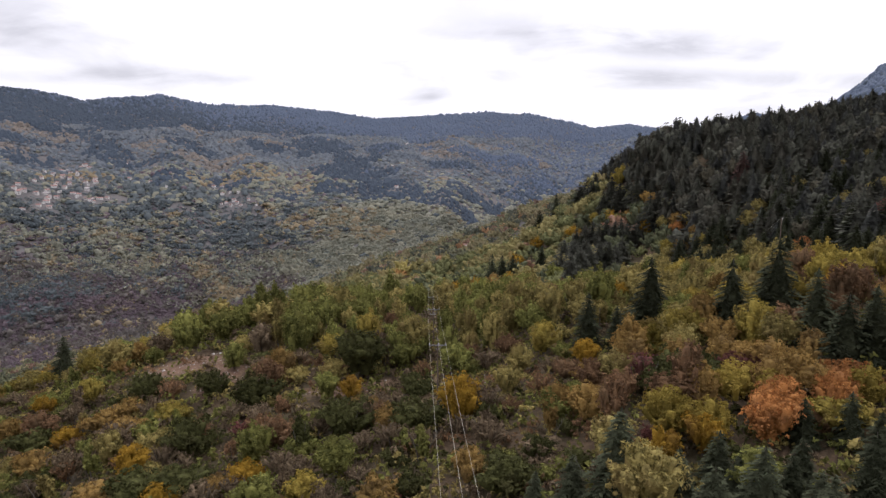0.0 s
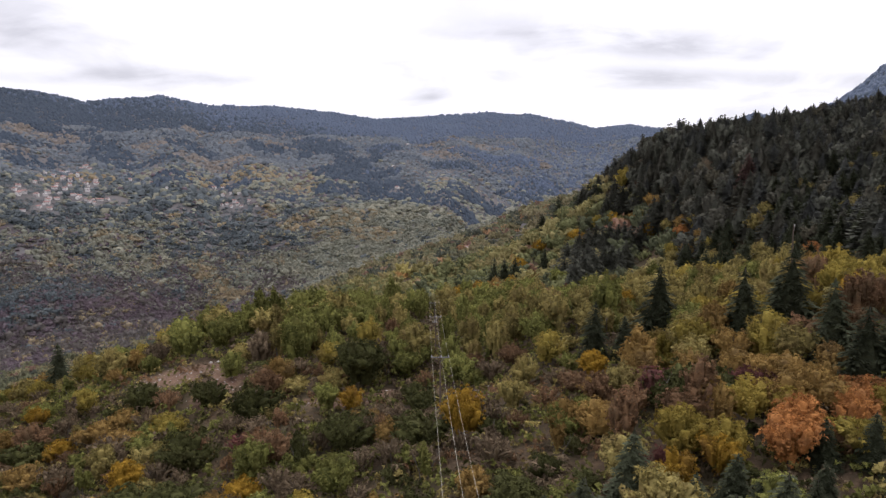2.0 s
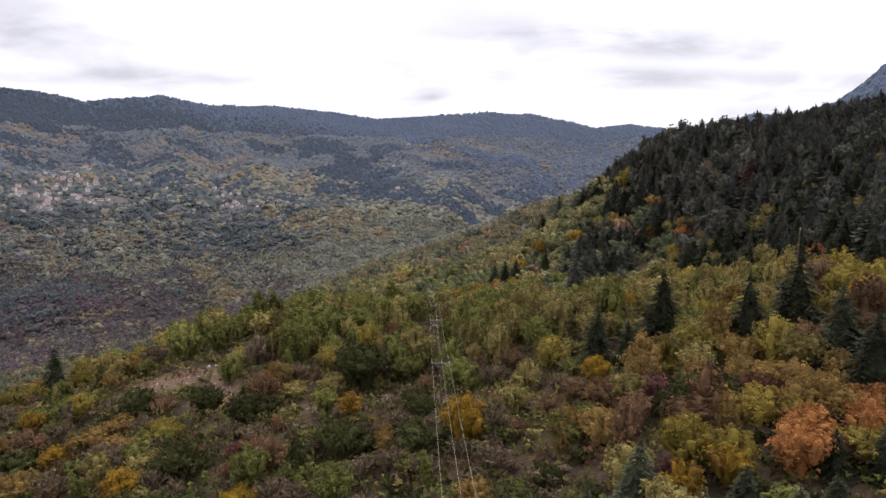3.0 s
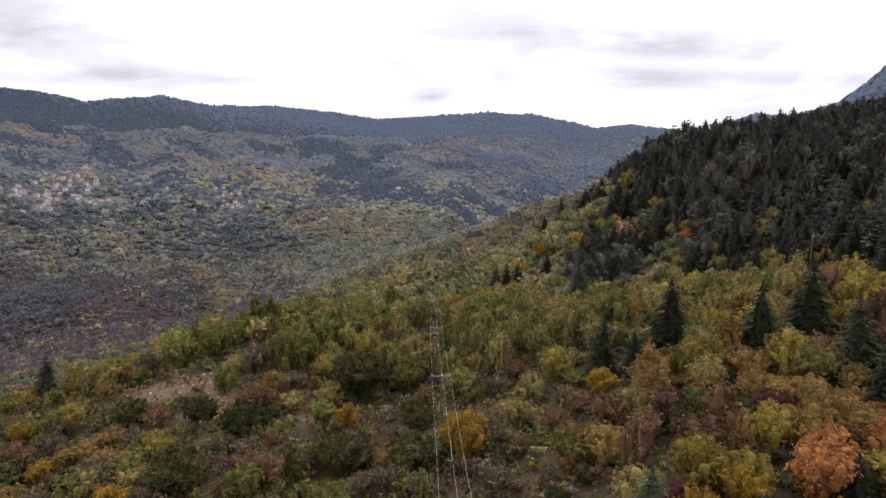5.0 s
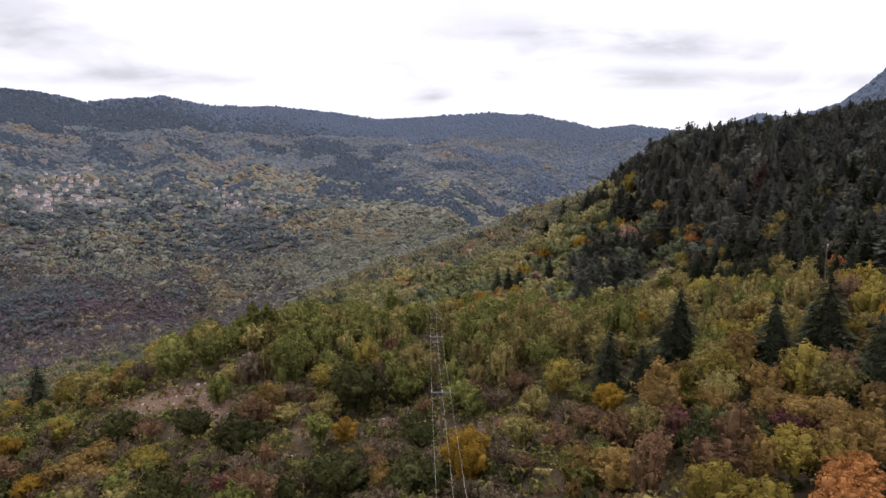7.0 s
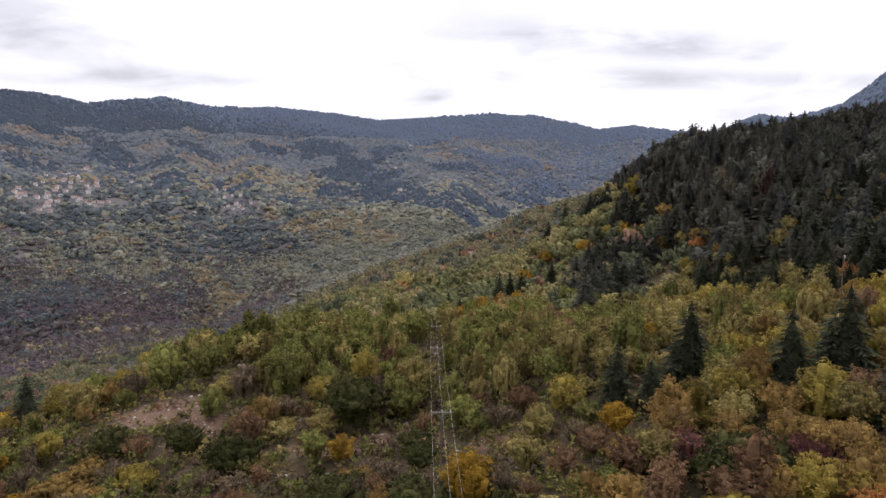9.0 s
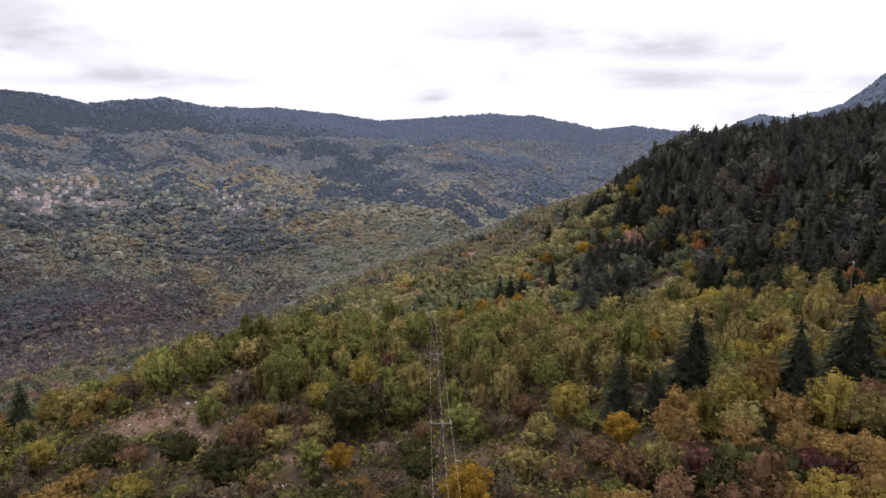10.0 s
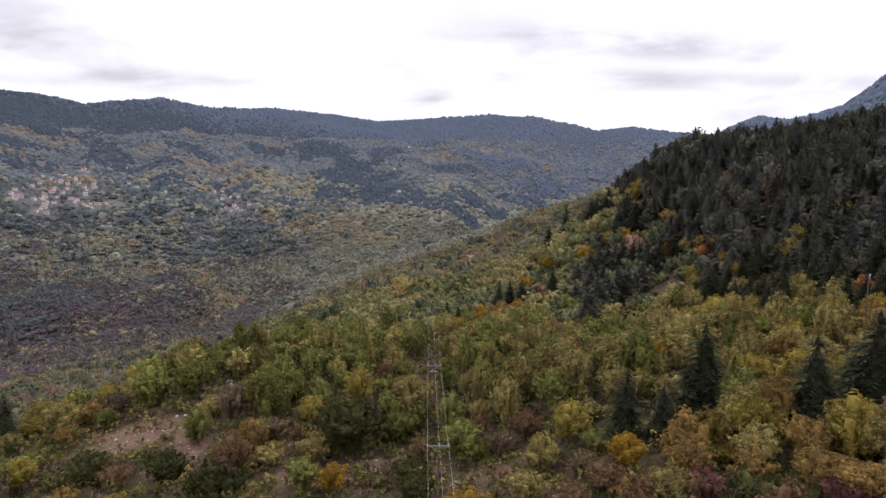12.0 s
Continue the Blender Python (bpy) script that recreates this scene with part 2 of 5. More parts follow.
# the same woods farther down: paler, bluer copies with more painted haze
HAZED_LEAF = {
    "dark": leaf_material("dark_green_lower_woods", (0.071, 0.084, 0.062), (0.099, 0.112, 0.080), (0.080, 0.090, 0.066), 0.2, 0.05, 0.35, (0.88, 1.13)),
    "green": leaf_material("green_lower_woods", (0.113, 0.128, 0.076), (0.153, 0.168, 0.094), (0.132, 0.136, 0.082), 0.2, 0.05, 0.35, (0.88, 1.13)),
    "olive": leaf_material("olive_lower_woods", (0.164, 0.160, 0.088), (0.214, 0.204, 0.108), (0.173, 0.152, 0.090), 0.2, 0.05, 0.35, (0.88, 1.13)),
    "lime": leaf_material("yellow_green_lower_woods", (0.205, 0.194, 0.094), (0.260, 0.240, 0.110), (0.195, 0.172, 0.094), 0.2, 0.05, 0.35, (0.88, 1.13)),
    "ochre": leaf_material("ochre_lower_woods", (0.240, 0.160, 0.088), (0.304, 0.202, 0.104), (0.206, 0.144, 0.088), 0.2, 0.05, 0.35, (0.88, 1.13)),
    "russet": leaf_material("russet_lower_woods", (0.166, 0.116, 0.084), (0.214, 0.148, 0.102), (0.156, 0.118, 0.086), 0.2, 0.05, 0.35, (0.88, 1.13)),
}


def bark_material(name, dark, light):
    mat, tree, shader = plain_nodes(name, 0.9)
    colour = blend(tree, grain(tree, 9.0), dark, light)
    tree.links.new(colour, shader.inputs["Base Color"])
    return mat


BARK = bark_material("bark", (0.045, 0.036, 0.030), (0.13, 0.11, 0.095))
POLE_WOOD = bark_material("weathered_pole_wood", (0.060, 0.042, 0.032), (0.125, 0.092, 0.072))
STEEL = bark_material("galvanised_steel", (0.13, 0.125, 0.12), (0.21, 0.20, 0.195))
PORCELAIN = bark_material("glazed_porcelain", (0.20, 0.19, 0.18), (0.30, 0.29, 0.28))
WIRE = bark_material("aluminium_wire", (0.34, 0.31, 0.26), (0.44, 0.41, 0.34))
ROCK = bark_material("pale_limestone", (0.22, 0.20, 0.185), (0.42, 0.40, 0.385))
PLASTER = bark_material("pale_plaster", (0.42, 0.40, 0.39), (0.66, 0.63, 0.62))
ROOF_TILE = bark_material("terracotta_roof", (0.20, 0.105, 0.092), (0.27, 0.150, 0.132))
ROOF_GREY = bark_material("grey_slate_roof", (0.24, 0.22, 0.22), (0.42, 0.39, 0.38))
DARK_PANE = bark_material("dark_window_pane", (0.03, 0.035, 0.04), (0.06, 0.065, 0.07))
DOOR_WOOD = bark_material("brown_door_wood", (0.09, 0.05, 0.03), (0.16, 0.09, 0.055))


def ground_material():
    """Dark scrub and leaf litter under the trees, tan earth and dry grass where the ground is open."""
    mat, tree, shader = plain_nodes("earth_and_dry_grass", 0.95)
    shader.inputs["Specular IOR Level"].default_value = 0.1
    soil = blend(tree, ramp(tree, grain(tree, 0.8, 8.0), 0.35, 0.7), (0.086, 0.050, 0.034), (0.138, 0.088, 0.060))
    grass = blend(tree, grain(tree, 2.5, 6.0), (0.086, 0.063, 0.034), (0.132, 0.100, 0.058))
    bare = blend(tree, ramp(tree, grain(tree, 0.25, 6.0), 0.52, 0.72), soil, grass)
    bare = blend(tree, ramp(tree, grain(tree, 5.0, 3.0), 0.60, 0.66), bare, (0.165, 0.128, 0.098))
    litter = blend(tree, ramp(tree, grain(tree, 1.6, 8.0), 0.35, 0.7), (0.050, 0.036, 0.023), (0.090, 0.061, 0.038))
    scrub = blend(tree, ramp(tree, grain(tree, 0.12, 6.0), 0.42, 0.60), litter, (0.050, 0.040, 0.023))
    cover = tree.nodes.new("ShaderNodeAttribute")
    cover.attribute_name = "open_ground"
    rough_edge = tree.nodes.new("ShaderNodeMath")
    rough_edge.operation = "ADD"
    tree.links.new(cover.outputs["Fac"], rough_edge.inputs[0])
    tree.links.new(grain(tree, 0.5, 6.0), rough_edge.inputs[1])
    # across the valley: brush paled towards mauve to paint in haze, and mauve-grey fields
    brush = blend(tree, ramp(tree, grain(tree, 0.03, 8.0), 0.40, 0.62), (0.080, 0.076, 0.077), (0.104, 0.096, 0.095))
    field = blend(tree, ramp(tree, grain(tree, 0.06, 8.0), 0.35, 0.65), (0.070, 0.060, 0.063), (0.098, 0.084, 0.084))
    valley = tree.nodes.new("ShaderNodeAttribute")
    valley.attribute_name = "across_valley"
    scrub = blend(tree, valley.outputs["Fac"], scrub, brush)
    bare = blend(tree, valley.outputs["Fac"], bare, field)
    colour = blend(tree, ramp(tree, rough_edge.outputs[0], 0.85, 1.15), scrub, bare)
    tree.links.new(colour, shader.inputs["Base Color"])
    bump = tree.nodes.new("ShaderNodeBump")
    bump.inputs["Strength"].default_value, bump.inputs["Distance"].default_value = 0.6, 0.3
    tree.links.new(grain(tree, 1.7, 8.0), bump.inputs["Height"])
    tree.links.new(bump.outputs[0], shader.inputs["Normal"])
    return mat


GROUND = ground_material()

# ---- the lie of the land ----
TABLE = np.random.RandomState(5).rand(64, 64)


def lumps(x, y, size):
    """Smooth value noise, 0 to 1, with lumps of that size."""
    u, v = np.asarray(x) / size, np.asarray(y) / size
    i, j = np.floor(u).astype(int), np.floor(v).astype(int)
    a, b = u - i, v - j
    a, b = a * a * (3 - 2 * a), b * b * (3 - 2 * b)
    g = lambda p, q: TABLE[p % 64, q % 64]
    return (g(i, j) * (1 - a) + g(i + 1, j) * a) * (1 - b) + (g(i, j + 1) * (1 - a) + g(i + 1, j + 1) * a) * b


def fractal(x, y, size):
    return sum((lumps(x + 31 * k, y - 17 * k, size / 2 ** k) - 0.5) / 2 ** k for k in range(4))


# the near hill: heights against the first eye, in metres, east-west by north-south
HILL_X = np.array([-240, -160, -100, -50, 0, 25, 50, 75, 100, 160, 240.0])
HILL_Y = np.array([30, 80, 130, 180, 240, 320, 420, 540.0])
HILL = np.array([
    [-82, -68, -58, -48, -37, -31, -26, -19, -12, 6, 26.0],
    [-92, -70, -55, -45, -35, -27.5, -22, -15, -7, 14, 34],
    [-110, -76, -50, -38.5, -36.5, -28, -24, -19, -11, 12, 38],
    [-128, -88, -57, -39, -37, -34, -31, -26, -13, 12, 38],
    [-140, -103, -73, -53, -46, -41, -33.5, -27, -4, 16, 38],
    [-150, -112, -80, -62, -55, -44, -29, -8, 13, 25.5, 40],
    [-152, -113, -80, -64, -55, -50, -44, -34, -22, 6, 34],
    [-165, -128, -92, -74, -63, -60, -56, -52, -48, -28, 0],
])
# the basin beyond, by bearing from the hill: valley floor and skyline
BEARING = np.array([-180, -60, -40, -30, -20, -9.4, 0, 4, 8, 15, 24, 33, 60, 180.0])
FLOOR_R = np.array([700, 800, 880, 940, 1000, 1050, 1200, 1500, 1700, 1800, 900, 650, 600, 700.0])
FLOOR_Z = np.array([20, -160, -212, -206, -195, -145, -109, -100, -77, -50, 0, 30, 30, 20.0])
CREST_B = np.array([-180.0, -60.0, -34.7, -32.6, -29.3, -26.7, -23.8, -20.2, -14.6, -9.3, -6.3, -2.5, 3.9, 8.1, 13.3, 16.2, 19.4, 22.8, 24.4, 25.9, 28.1, 30.0, 31.5, 34.5, 60.0, 180.0])
CREST_E = np.array([6.00, 7.50, 7.15, 7.12, 6.56, 6.93, 7.32, 6.68, 6.79, 6.29, 5.85, 6.03, 6.41, 6.17, 4.95, 5.17, 4.66, 4.31, 5.16, 5.68, 5.35, 5.77, 6.25, 8.75, 11.50, 6.00])
CREST_R = np.array([2500.0, 2900, 2903, 2924, 2957, 2983, 3012, 3048, 3124, 3196, 3216, 3238, 3276, 3300, 3300, 3300, 3059, 2743, 2617, 2509, 2219, 1946, 1725, 1450, 1500, 2500])


def cubic(nodes, rows, at):
    """Catmull-Rom through rows (first axis) at the nodes; at is flat."""
    at = np.clip(at, nodes[0], nodes[-1])
    k = np.clip(np.searchsorted(nodes, at, side="right") - 1, 0, len(nodes) - 2)
    slope = np.gradient(rows, nodes, axis=0)
    h = nodes[k + 1] - nodes[k]
    return k, (at - nodes[k]) / h, h, slope


def hermite(f, h, p0, p1, m0, m1):
    return (2 * f**3 - 3 * f**2 + 1) * p0 + (f**3 - 2 * f**2 + f) * h * m0 + (3 * f**2 - 2 * f**3) * p1 + (f**3 - f**2) * h * m1


def hill(x, y):
    k, f, h, slope = cubic(HILL_Y, HILL, y)
    rows = hermite(f[:, None], h[:, None], HILL[k], HILL[k + 1], slope[k], slope[k + 1])
    xc = np.clip(x, HILL_X[0], HILL_X[-1])
    j = np.clip(np.searchsorted(HILL_X, xc, side="right") - 1, 0, len(HILL_X) - 2)
    across = np.gradient(rows, HILL_X, axis=1)
    n = np.arange(len(x))
    w = HILL_X[j + 1] - HILL_X[j]
    return hermite((xc - HILL_X[j]) / w, w, rows[n, j], rows[n, j + 1], across[n, j], across[n, j + 1])


def height(x, y):
    """The ground's height, for arrays."""
    x, y = np.atleast_1d(np.asarray(x, float)), np.atleast_1d(np.asarray(y, float))
    r, bearing = np.hypot(x, y), np.degrees(np.arctan2(x, y))
    rv, zv = np.interp(bearing, BEARING, FLOOR_R), np.interp(bearing, BEARING, FLOOR_Z)
    rc = np.interp(bearing, CREST_B, CREST_R)
    zc = rc * np.tan(np.radians(np.interp(bearing, CREST_B, CREST_E))) - 9
    up = np.clip((r - rv) / (rc - rv), 0, 1)
    far = zv + (zc - zv) * up**0.92 + np.clip(1 - r / rv, 0, 1) * 85 - np.clip(r - rc, 0, None) * 0.3
    spurs = np.clip(np.minimum(up * 5, (1 - up) * 1.8 - 0.15), 0, 1)
    far = far + spurs * (26 * fractal(x, y, 420) + 13 * np.sin(bearing * 1.05 + 3 * fractal(x, y, 900)) * np.clip(up * 2, 0, 1))
    # a steep spur across the valley and the ravine beside it
    far = far + 30 * np.exp(-(((bearing + 31.5) / 4.5) ** 2) - ((r - 985) / 85) ** 2) - 18 * np.exp(-(((bearing + 21.5) / 1.3) ** 2) - ((r - 1010) / 110) ** 2)
    out = np.hypot(np.maximum(np.maximum(HILL_X[0] - x, x - HILL_X[-1]), 0), np.maximum(np.maximum(HILL_Y[0] - y, y - HILL_Y[-1]), 0))
    w = np.clip(1 - out / 260, 0, 1)
    w = w * w * (3 - 2 * w)
    near = hill(x, y) + 1.6 * fractal(x, y, 26)
    return EYE + w * near + (1 - w) * far


def link_mesh(name, verts, faces, material, smooth=False):
    """A mesh from arrays of corners and of faces with equal corner counts."""
    me = bpy.data.meshes.new(name)
    verts, faces = np.asarray(verts, np.float32), np.asarray(faces, np.int32)
    n, k = faces.shape
    me.vertices.add(len(verts))
    me.vertices.foreach_set("co", verts.ravel())
    me.loops.add(n * k)
    me.loops.foreach_set("vertex_index", faces.ravel())
    me.polygons.add(n)
    me.polygons.foreach_set("loop_start", np.arange(n, dtype=np.int32) * k)
    me.polygons.foreach_set("use_smooth", np.full(n, smooth))
    me.update(calc_edges=True)
    me.materials.append(material)
    return me


# bare fields across the valley: bearing, distance and their half widths
FIELDS = ((-10.4, 1134, 2.4, 23), (-15.1, 1212, 1.6, 16), (-29.6, 1204, 2.3, 15), (-32.6, 1168, 1.8, 18), (-33.3, 1243, 1.4, 15), (-34.2, 1106, 3.0, 15), (-17.9, 1189, 1.4, 15),
        (-8.4, 1152, 1.9, 15), (-21.2, 1020, 0.6, 63), (-22.6, 1077, 1.2, 15), (-24.9, 981, 1.0, 34), (-35.3, 1042, 1.7, 15), (-29.9, 949, 1.8, 19), (0.6, 2226, 1.6, 26), (-4.5, 2003, 1.5, 29))
CLEARINGS = ((-56, 132, 10, 7.5), (-44.5, 122, 4.5, 11), (-44, 152.5, 6, 4), (-20, 113, 7.5, 3.4), (-12, 116.5, 5, 2.5), (6.5, 105, 6, 2.8), (-22, 374, 9, 10))


def inside(x, y, ovals):
    hit = np.zeros(np.shape(x), bool)
    for cx, cy, rx, ry in ovals:
        hit |= ((x - cx) / rx) ** 2 + ((y - cy) / ry) ** 2 < 1 + 1.2 * fractal(x, y, 60)
    return hit


def openness(x, y):
    """1 in the middle of a clearing or field, falling off outside it."""
    best = np.zeros(np.shape(x))
    for cx, cy, rx, ry in CLEARINGS:
        away = np.sqrt(((x - cx) / rx) ** 2 + ((y - cy) / ry) ** 2)
        best = np.maximum(best, np.clip(1.35 - away, 0, 1))
    b, r = np.degrees(np.arctan2(x, y)), np.hypot(x, y)
    for cb, cr, hb, hr in FIELDS:
        away = np.sqrt(((b - cb) / hb) ** 2 + ((r - cr) / hr) ** 2)
        best = np.maximum(best, np.clip(1.35 - away, 0, 1))
    return best


def make_ground():
    bearing = np.radians(np.concatenate([np.arange(-180, -52, 4), np.arange(-52, 52, 0.36), np.arange(52, 180, 4)]))
    radius = np.concatenate([6.0 * 1.08 ** np.arange(29), np.arange(54, 216, 2.0), 216 * 1.0375 ** np.arange(84)])
    a, r = np.meshgrid(bearing, radius)
    x, y = (r * np.sin(a)).ravel(), (r * np.cos(a)).ravel()
    verts = np.stack([x, y, height(x, y)], 1)
    nb, nr = len(bearing), len(radius)
    i, j = np.meshgrid(np.arange(nb), np.arange(nr - 1))
    i, j = i.ravel(), j.ravel()
    k = (i + 1) % nb
    quads = np.stack([j * nb + i, (j + 1) * nb + i, (j + 1) * nb + k, j * nb + k], 1)[:, ::-1]
    verts = np.concatenate([verts, [[0, 0, verts[:nb, 2].mean()]]])
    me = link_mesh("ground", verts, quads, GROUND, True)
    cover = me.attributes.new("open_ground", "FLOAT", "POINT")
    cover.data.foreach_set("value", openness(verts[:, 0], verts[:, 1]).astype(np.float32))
    # 0 to 1 by distance: how far the ground takes the haze-tinted colours
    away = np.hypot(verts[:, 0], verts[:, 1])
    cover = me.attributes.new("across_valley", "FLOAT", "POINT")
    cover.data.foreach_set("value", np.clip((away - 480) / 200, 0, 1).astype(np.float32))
    bm = bmesh.new()
    bm.from_mesh(me)
    bm.verts.ensure_lookup_table()
    hub = bm.verts[len(verts) - 1]
    for n in range(nb):
        bm.faces.new((bm.verts[n], bm.verts[(n + 1) % nb], hub)).smooth = True
    bmesh.ops.recalc_face_normals(bm, faces=bm.faces)
    bm.to_mesh(me)
    bm.free()
    tagged(new("ground", me), "brown earth hillside and wooded valley slopes", "ground", kind="structure")


make_ground()


# ---- trees ----
def part(name, me, parent, label=""):
    ob = new(name, me)
    ob.parent = parent
    return tagged(ob, label)


def cards(rng, centre, facing, size, spread=0.5, slim=0.5):
    """Leaf sprays: small three-cornered faces that lie across the given directions, like scales."""
    n = len(centre)
    f = facing + rng.normal(0, spread, (n, 3))
    f /= np.linalg.norm(f, axis=1)[:, None] + 1e-9
    t = np.cross(f, rng.normal(0, 1, (n, 3)))
    t /= np.linalg.norm(t, axis=1)[:, None] + 1e-9
    b = np.cross(f, t)
    s = (np.asarray(size) * rng.uniform(0.6, 1.5, n))[:, None]
    w = s * slim * rng.uniform(0.7, 1.4, (n, 1))
    corner = [centre + t * s * 1.2, centre - t * s * 0.6 + b * w, centre - t * s * rng.uniform(0.2, 0.8, (n, 1)) - b * w]
    return np.stack(corner, 1).reshape(-1, 3), np.arange(3 * n).reshape(n, 3)


def dome(rng, rings, sides):
    """A lumpy closed mass of foliage: rings of (radius, height) under a top."""
    v = [(0, 0, rings[0][1])]
    for r, z in rings[1:]:
        for k in range(sides):
            a, q = 6.2832 * (k + 0.3 * rng.rand()) / sides, r * rng.uniform(0.72, 1.25)
            v.append((math.cos(a) * q, math.sin(a) * q, z + 0.09 * (rings[0][1] - rings[-1][1]) * rng.uniform(-1, 1)))
    f = [(0, 1 + k, 1 + (k + 1) % sides) for k in range(sides)]
    for ring in range(len(rings) - 2):
        i, j = 1 + ring * sides, 1 + (ring + 1) * sides
        for k in range(sides):
            m = (k + 1) % sides
            f += [(i + k, j + k, j + m), (i + k, j + m, i + m)]
    return np.array(v, float), np.array(f)


def together(*shapes):
    """Several (corners, faces) as one."""
    verts, faces, base = [], [], 0
    for v, f in shapes:
        verts.append(v)
        faces.append(f + base)
        base += len(v)
    return np.concatenate(verts), np.concatenate(faces)


def plume_layout(rng, wide, tall, base, plumes):
    """The upright plumes of a crown: distance out, bearing, top, foot and girth of each."""
    q, turn = 0.80 * np.sqrt((np.arange(plumes) + rng.rand(plumes)) / plumes), np.arange(plumes) * 2.4 + rng.normal(0, 0.4, plumes)
    top = base + tall * (1 - 0.42 * q**2) * rng.uniform(0.70, 1.04, plumes)
    low = np.minimum(base + tall * rng.uniform(0.0, 0.60, plumes), top - 0.28 * tall)
    return q, turn, top, low, wide * rng.uniform(0.26, 0.44, plumes)


def swell(t):
    """A plume's girth from foot (0) to top (1)."""
    return np.clip(1.15 * np.sqrt(np.clip(1 - t**2.2, 0.02, 1)) * (0.55 + 0.75 * np.sqrt(t)), 0, 1.1)


def crown_shape(rng, n, wide, tall, base, plumes, size, ragged=0.25, lean=0.5, slim=0.5):
    """A crown of upright plumes that spread from the middle, each set with rounded clumps of leaf sprays."""
    q, turn, top, low, girth = plume_layout(rng, wide, tall, base, plumes)
    m = max(2 * plumes, n // 8)
    k = rng.choice(plumes, m, p=girth * (top - low) / (girth * (top - low)).sum())
    t = rng.rand(m) ** 0.62
    a = rng.uniform(0, 6.283, m)
    ring = girth[k] * swell(t) * (1 - ragged * rng.rand(m) ** 1.5 + 0.10 * rng.normal(0, 1, m))
    out = wide * q[k] * (1 - lean * 0.8 + lean * 1.15 * t)
    p = np.stack([out * np.cos(turn[k]) + ring * np.cos(a), out * np.sin(turn[k]) + ring * np.sin(a), low[k] + (top[k] - low[k]) * t], 1)
    d = np.stack([np.cos(a) * (1 - 0.6 * t), np.sin(a) * (1 - 0.6 * t), 0.35 + 0.9 * t**2], 1)
    ball = np.clip(wide * rng.uniform(0.05, 0.14, m), 1.1 * size, None)
    c = rng.randint(0, m, n)
    way = rng.normal(0, 1, (n, 3)) + 1.1 * d[c]
    way /= np.linalg.norm(way, axis=1)[:, None] + 1e-9
    spot = p[c] + way * (ball[c] * rng.uniform(0.7, 1.1, n))[:, None] * (1.0, 1.0, 0.8)
    if slim < 0.4:
        way = np.cross(way, rng.normal(0, 1, (n, 3)))
    return cards(rng, spot, way, size, 0.5, slim)


def heart_shape(rng, wide, tall, base, plumes, lean=0.5, fill=0.62, sides=7, steps=(0.96, 0.8, 0.5, 0.12)):
    """The dense inner foliage of the same crown: one lumpy body for each plume."""
    q, turn, top, low, girth = plume_layout(rng, wide, tall, base, plumes)
    bodies = []
    for k in range(plumes):
        rings = [(0, low[k] + (top[k] - low[k]) * steps[0])] + [(girth[k] * float(swell(t)) * fill, low[k] + (top[k] - low[k]) * t) for t in steps[1:]]
        v, f = dome(rng, rings, sides)
        t = np.clip((v[:, 2] - low[k]) / (top[k] - low[k]), 0, 1)
        out = wide * q[k] * (1 - lean * 0.8 + lean * 1.15 * t)
        v[:, 0] += out * math.cos(turn[k])
        v[:, 1] += out * math.sin(turn[k])
        bodies.append((v, f))
    return together(*bodies)


def full_crown(seed, n, wide, tall, base, plumes, size, lean=0.5, slim=0.5, **body):
    """Inner foliage and leaf sprays of one crown."""
    return together(heart_shape(np.random.RandomState(seed), wide, tall, base, plumes, lean, **body), crown_shape(np.random.RandomState(seed), n, wide, tall, base, plumes, size, 0.3, lean, slim))


def tubes(paths):
    """Tapered six-sided limbs along lists of (point, radius)."""
    verts, faces = [], []
    for path in paths:
        start = len(verts)
        for p, r in path:
            for a in range(6):
                verts.append((p[0] + r * math.cos(a * math.pi / 3), p[1] + r * math.sin(a * math.pi / 3), p[2]))
        for s in range(len(path) - 1):
            for a in range(6):
                i, j = start + 6 * s + a, start + 6 * s + (a + 1) % 6
                faces.append((i, j, j + 6, i + 6))
    return np.array(verts), np.array(faces)


def limbs(rng, tall, wide, stems=1, twigs=6, thick=0.12):
    paths = []
    for s in range(stems):
        lean = rng.normal(0, 0.10 if stems == 1 else 0.35, 2)
        top = np.array([lean[0] * tall, lean[1] * tall, tall * 0.85])
        paths.append([(np.array([0.12 * s, -0.1 * s, -0.8]), thick * 1.3), (top * 0.35, thick), (top * 0.7, thick * 0.6), (top, thick * 0.2)])
        for _ in range(twigs):
            f = rng.uniform(0.3, 0.85)
            a = rng.uniform(0, 6.28)
            reach = wide * rng.uniform(0.5, 0.95) * (1.1 - f * 0.5)
            p = top * f
            e = p + np.array([math.cos(a) * reach, math.sin(a) * reach, tall * rng.uniform(0.08, 0.25)])
            paths.append([(p, thick * 0.45), ((p + e) / 2 + np.array([0, 0, 0.15]), thick * 0.3), (e, thick * 0.1)])
    return tubes(paths)


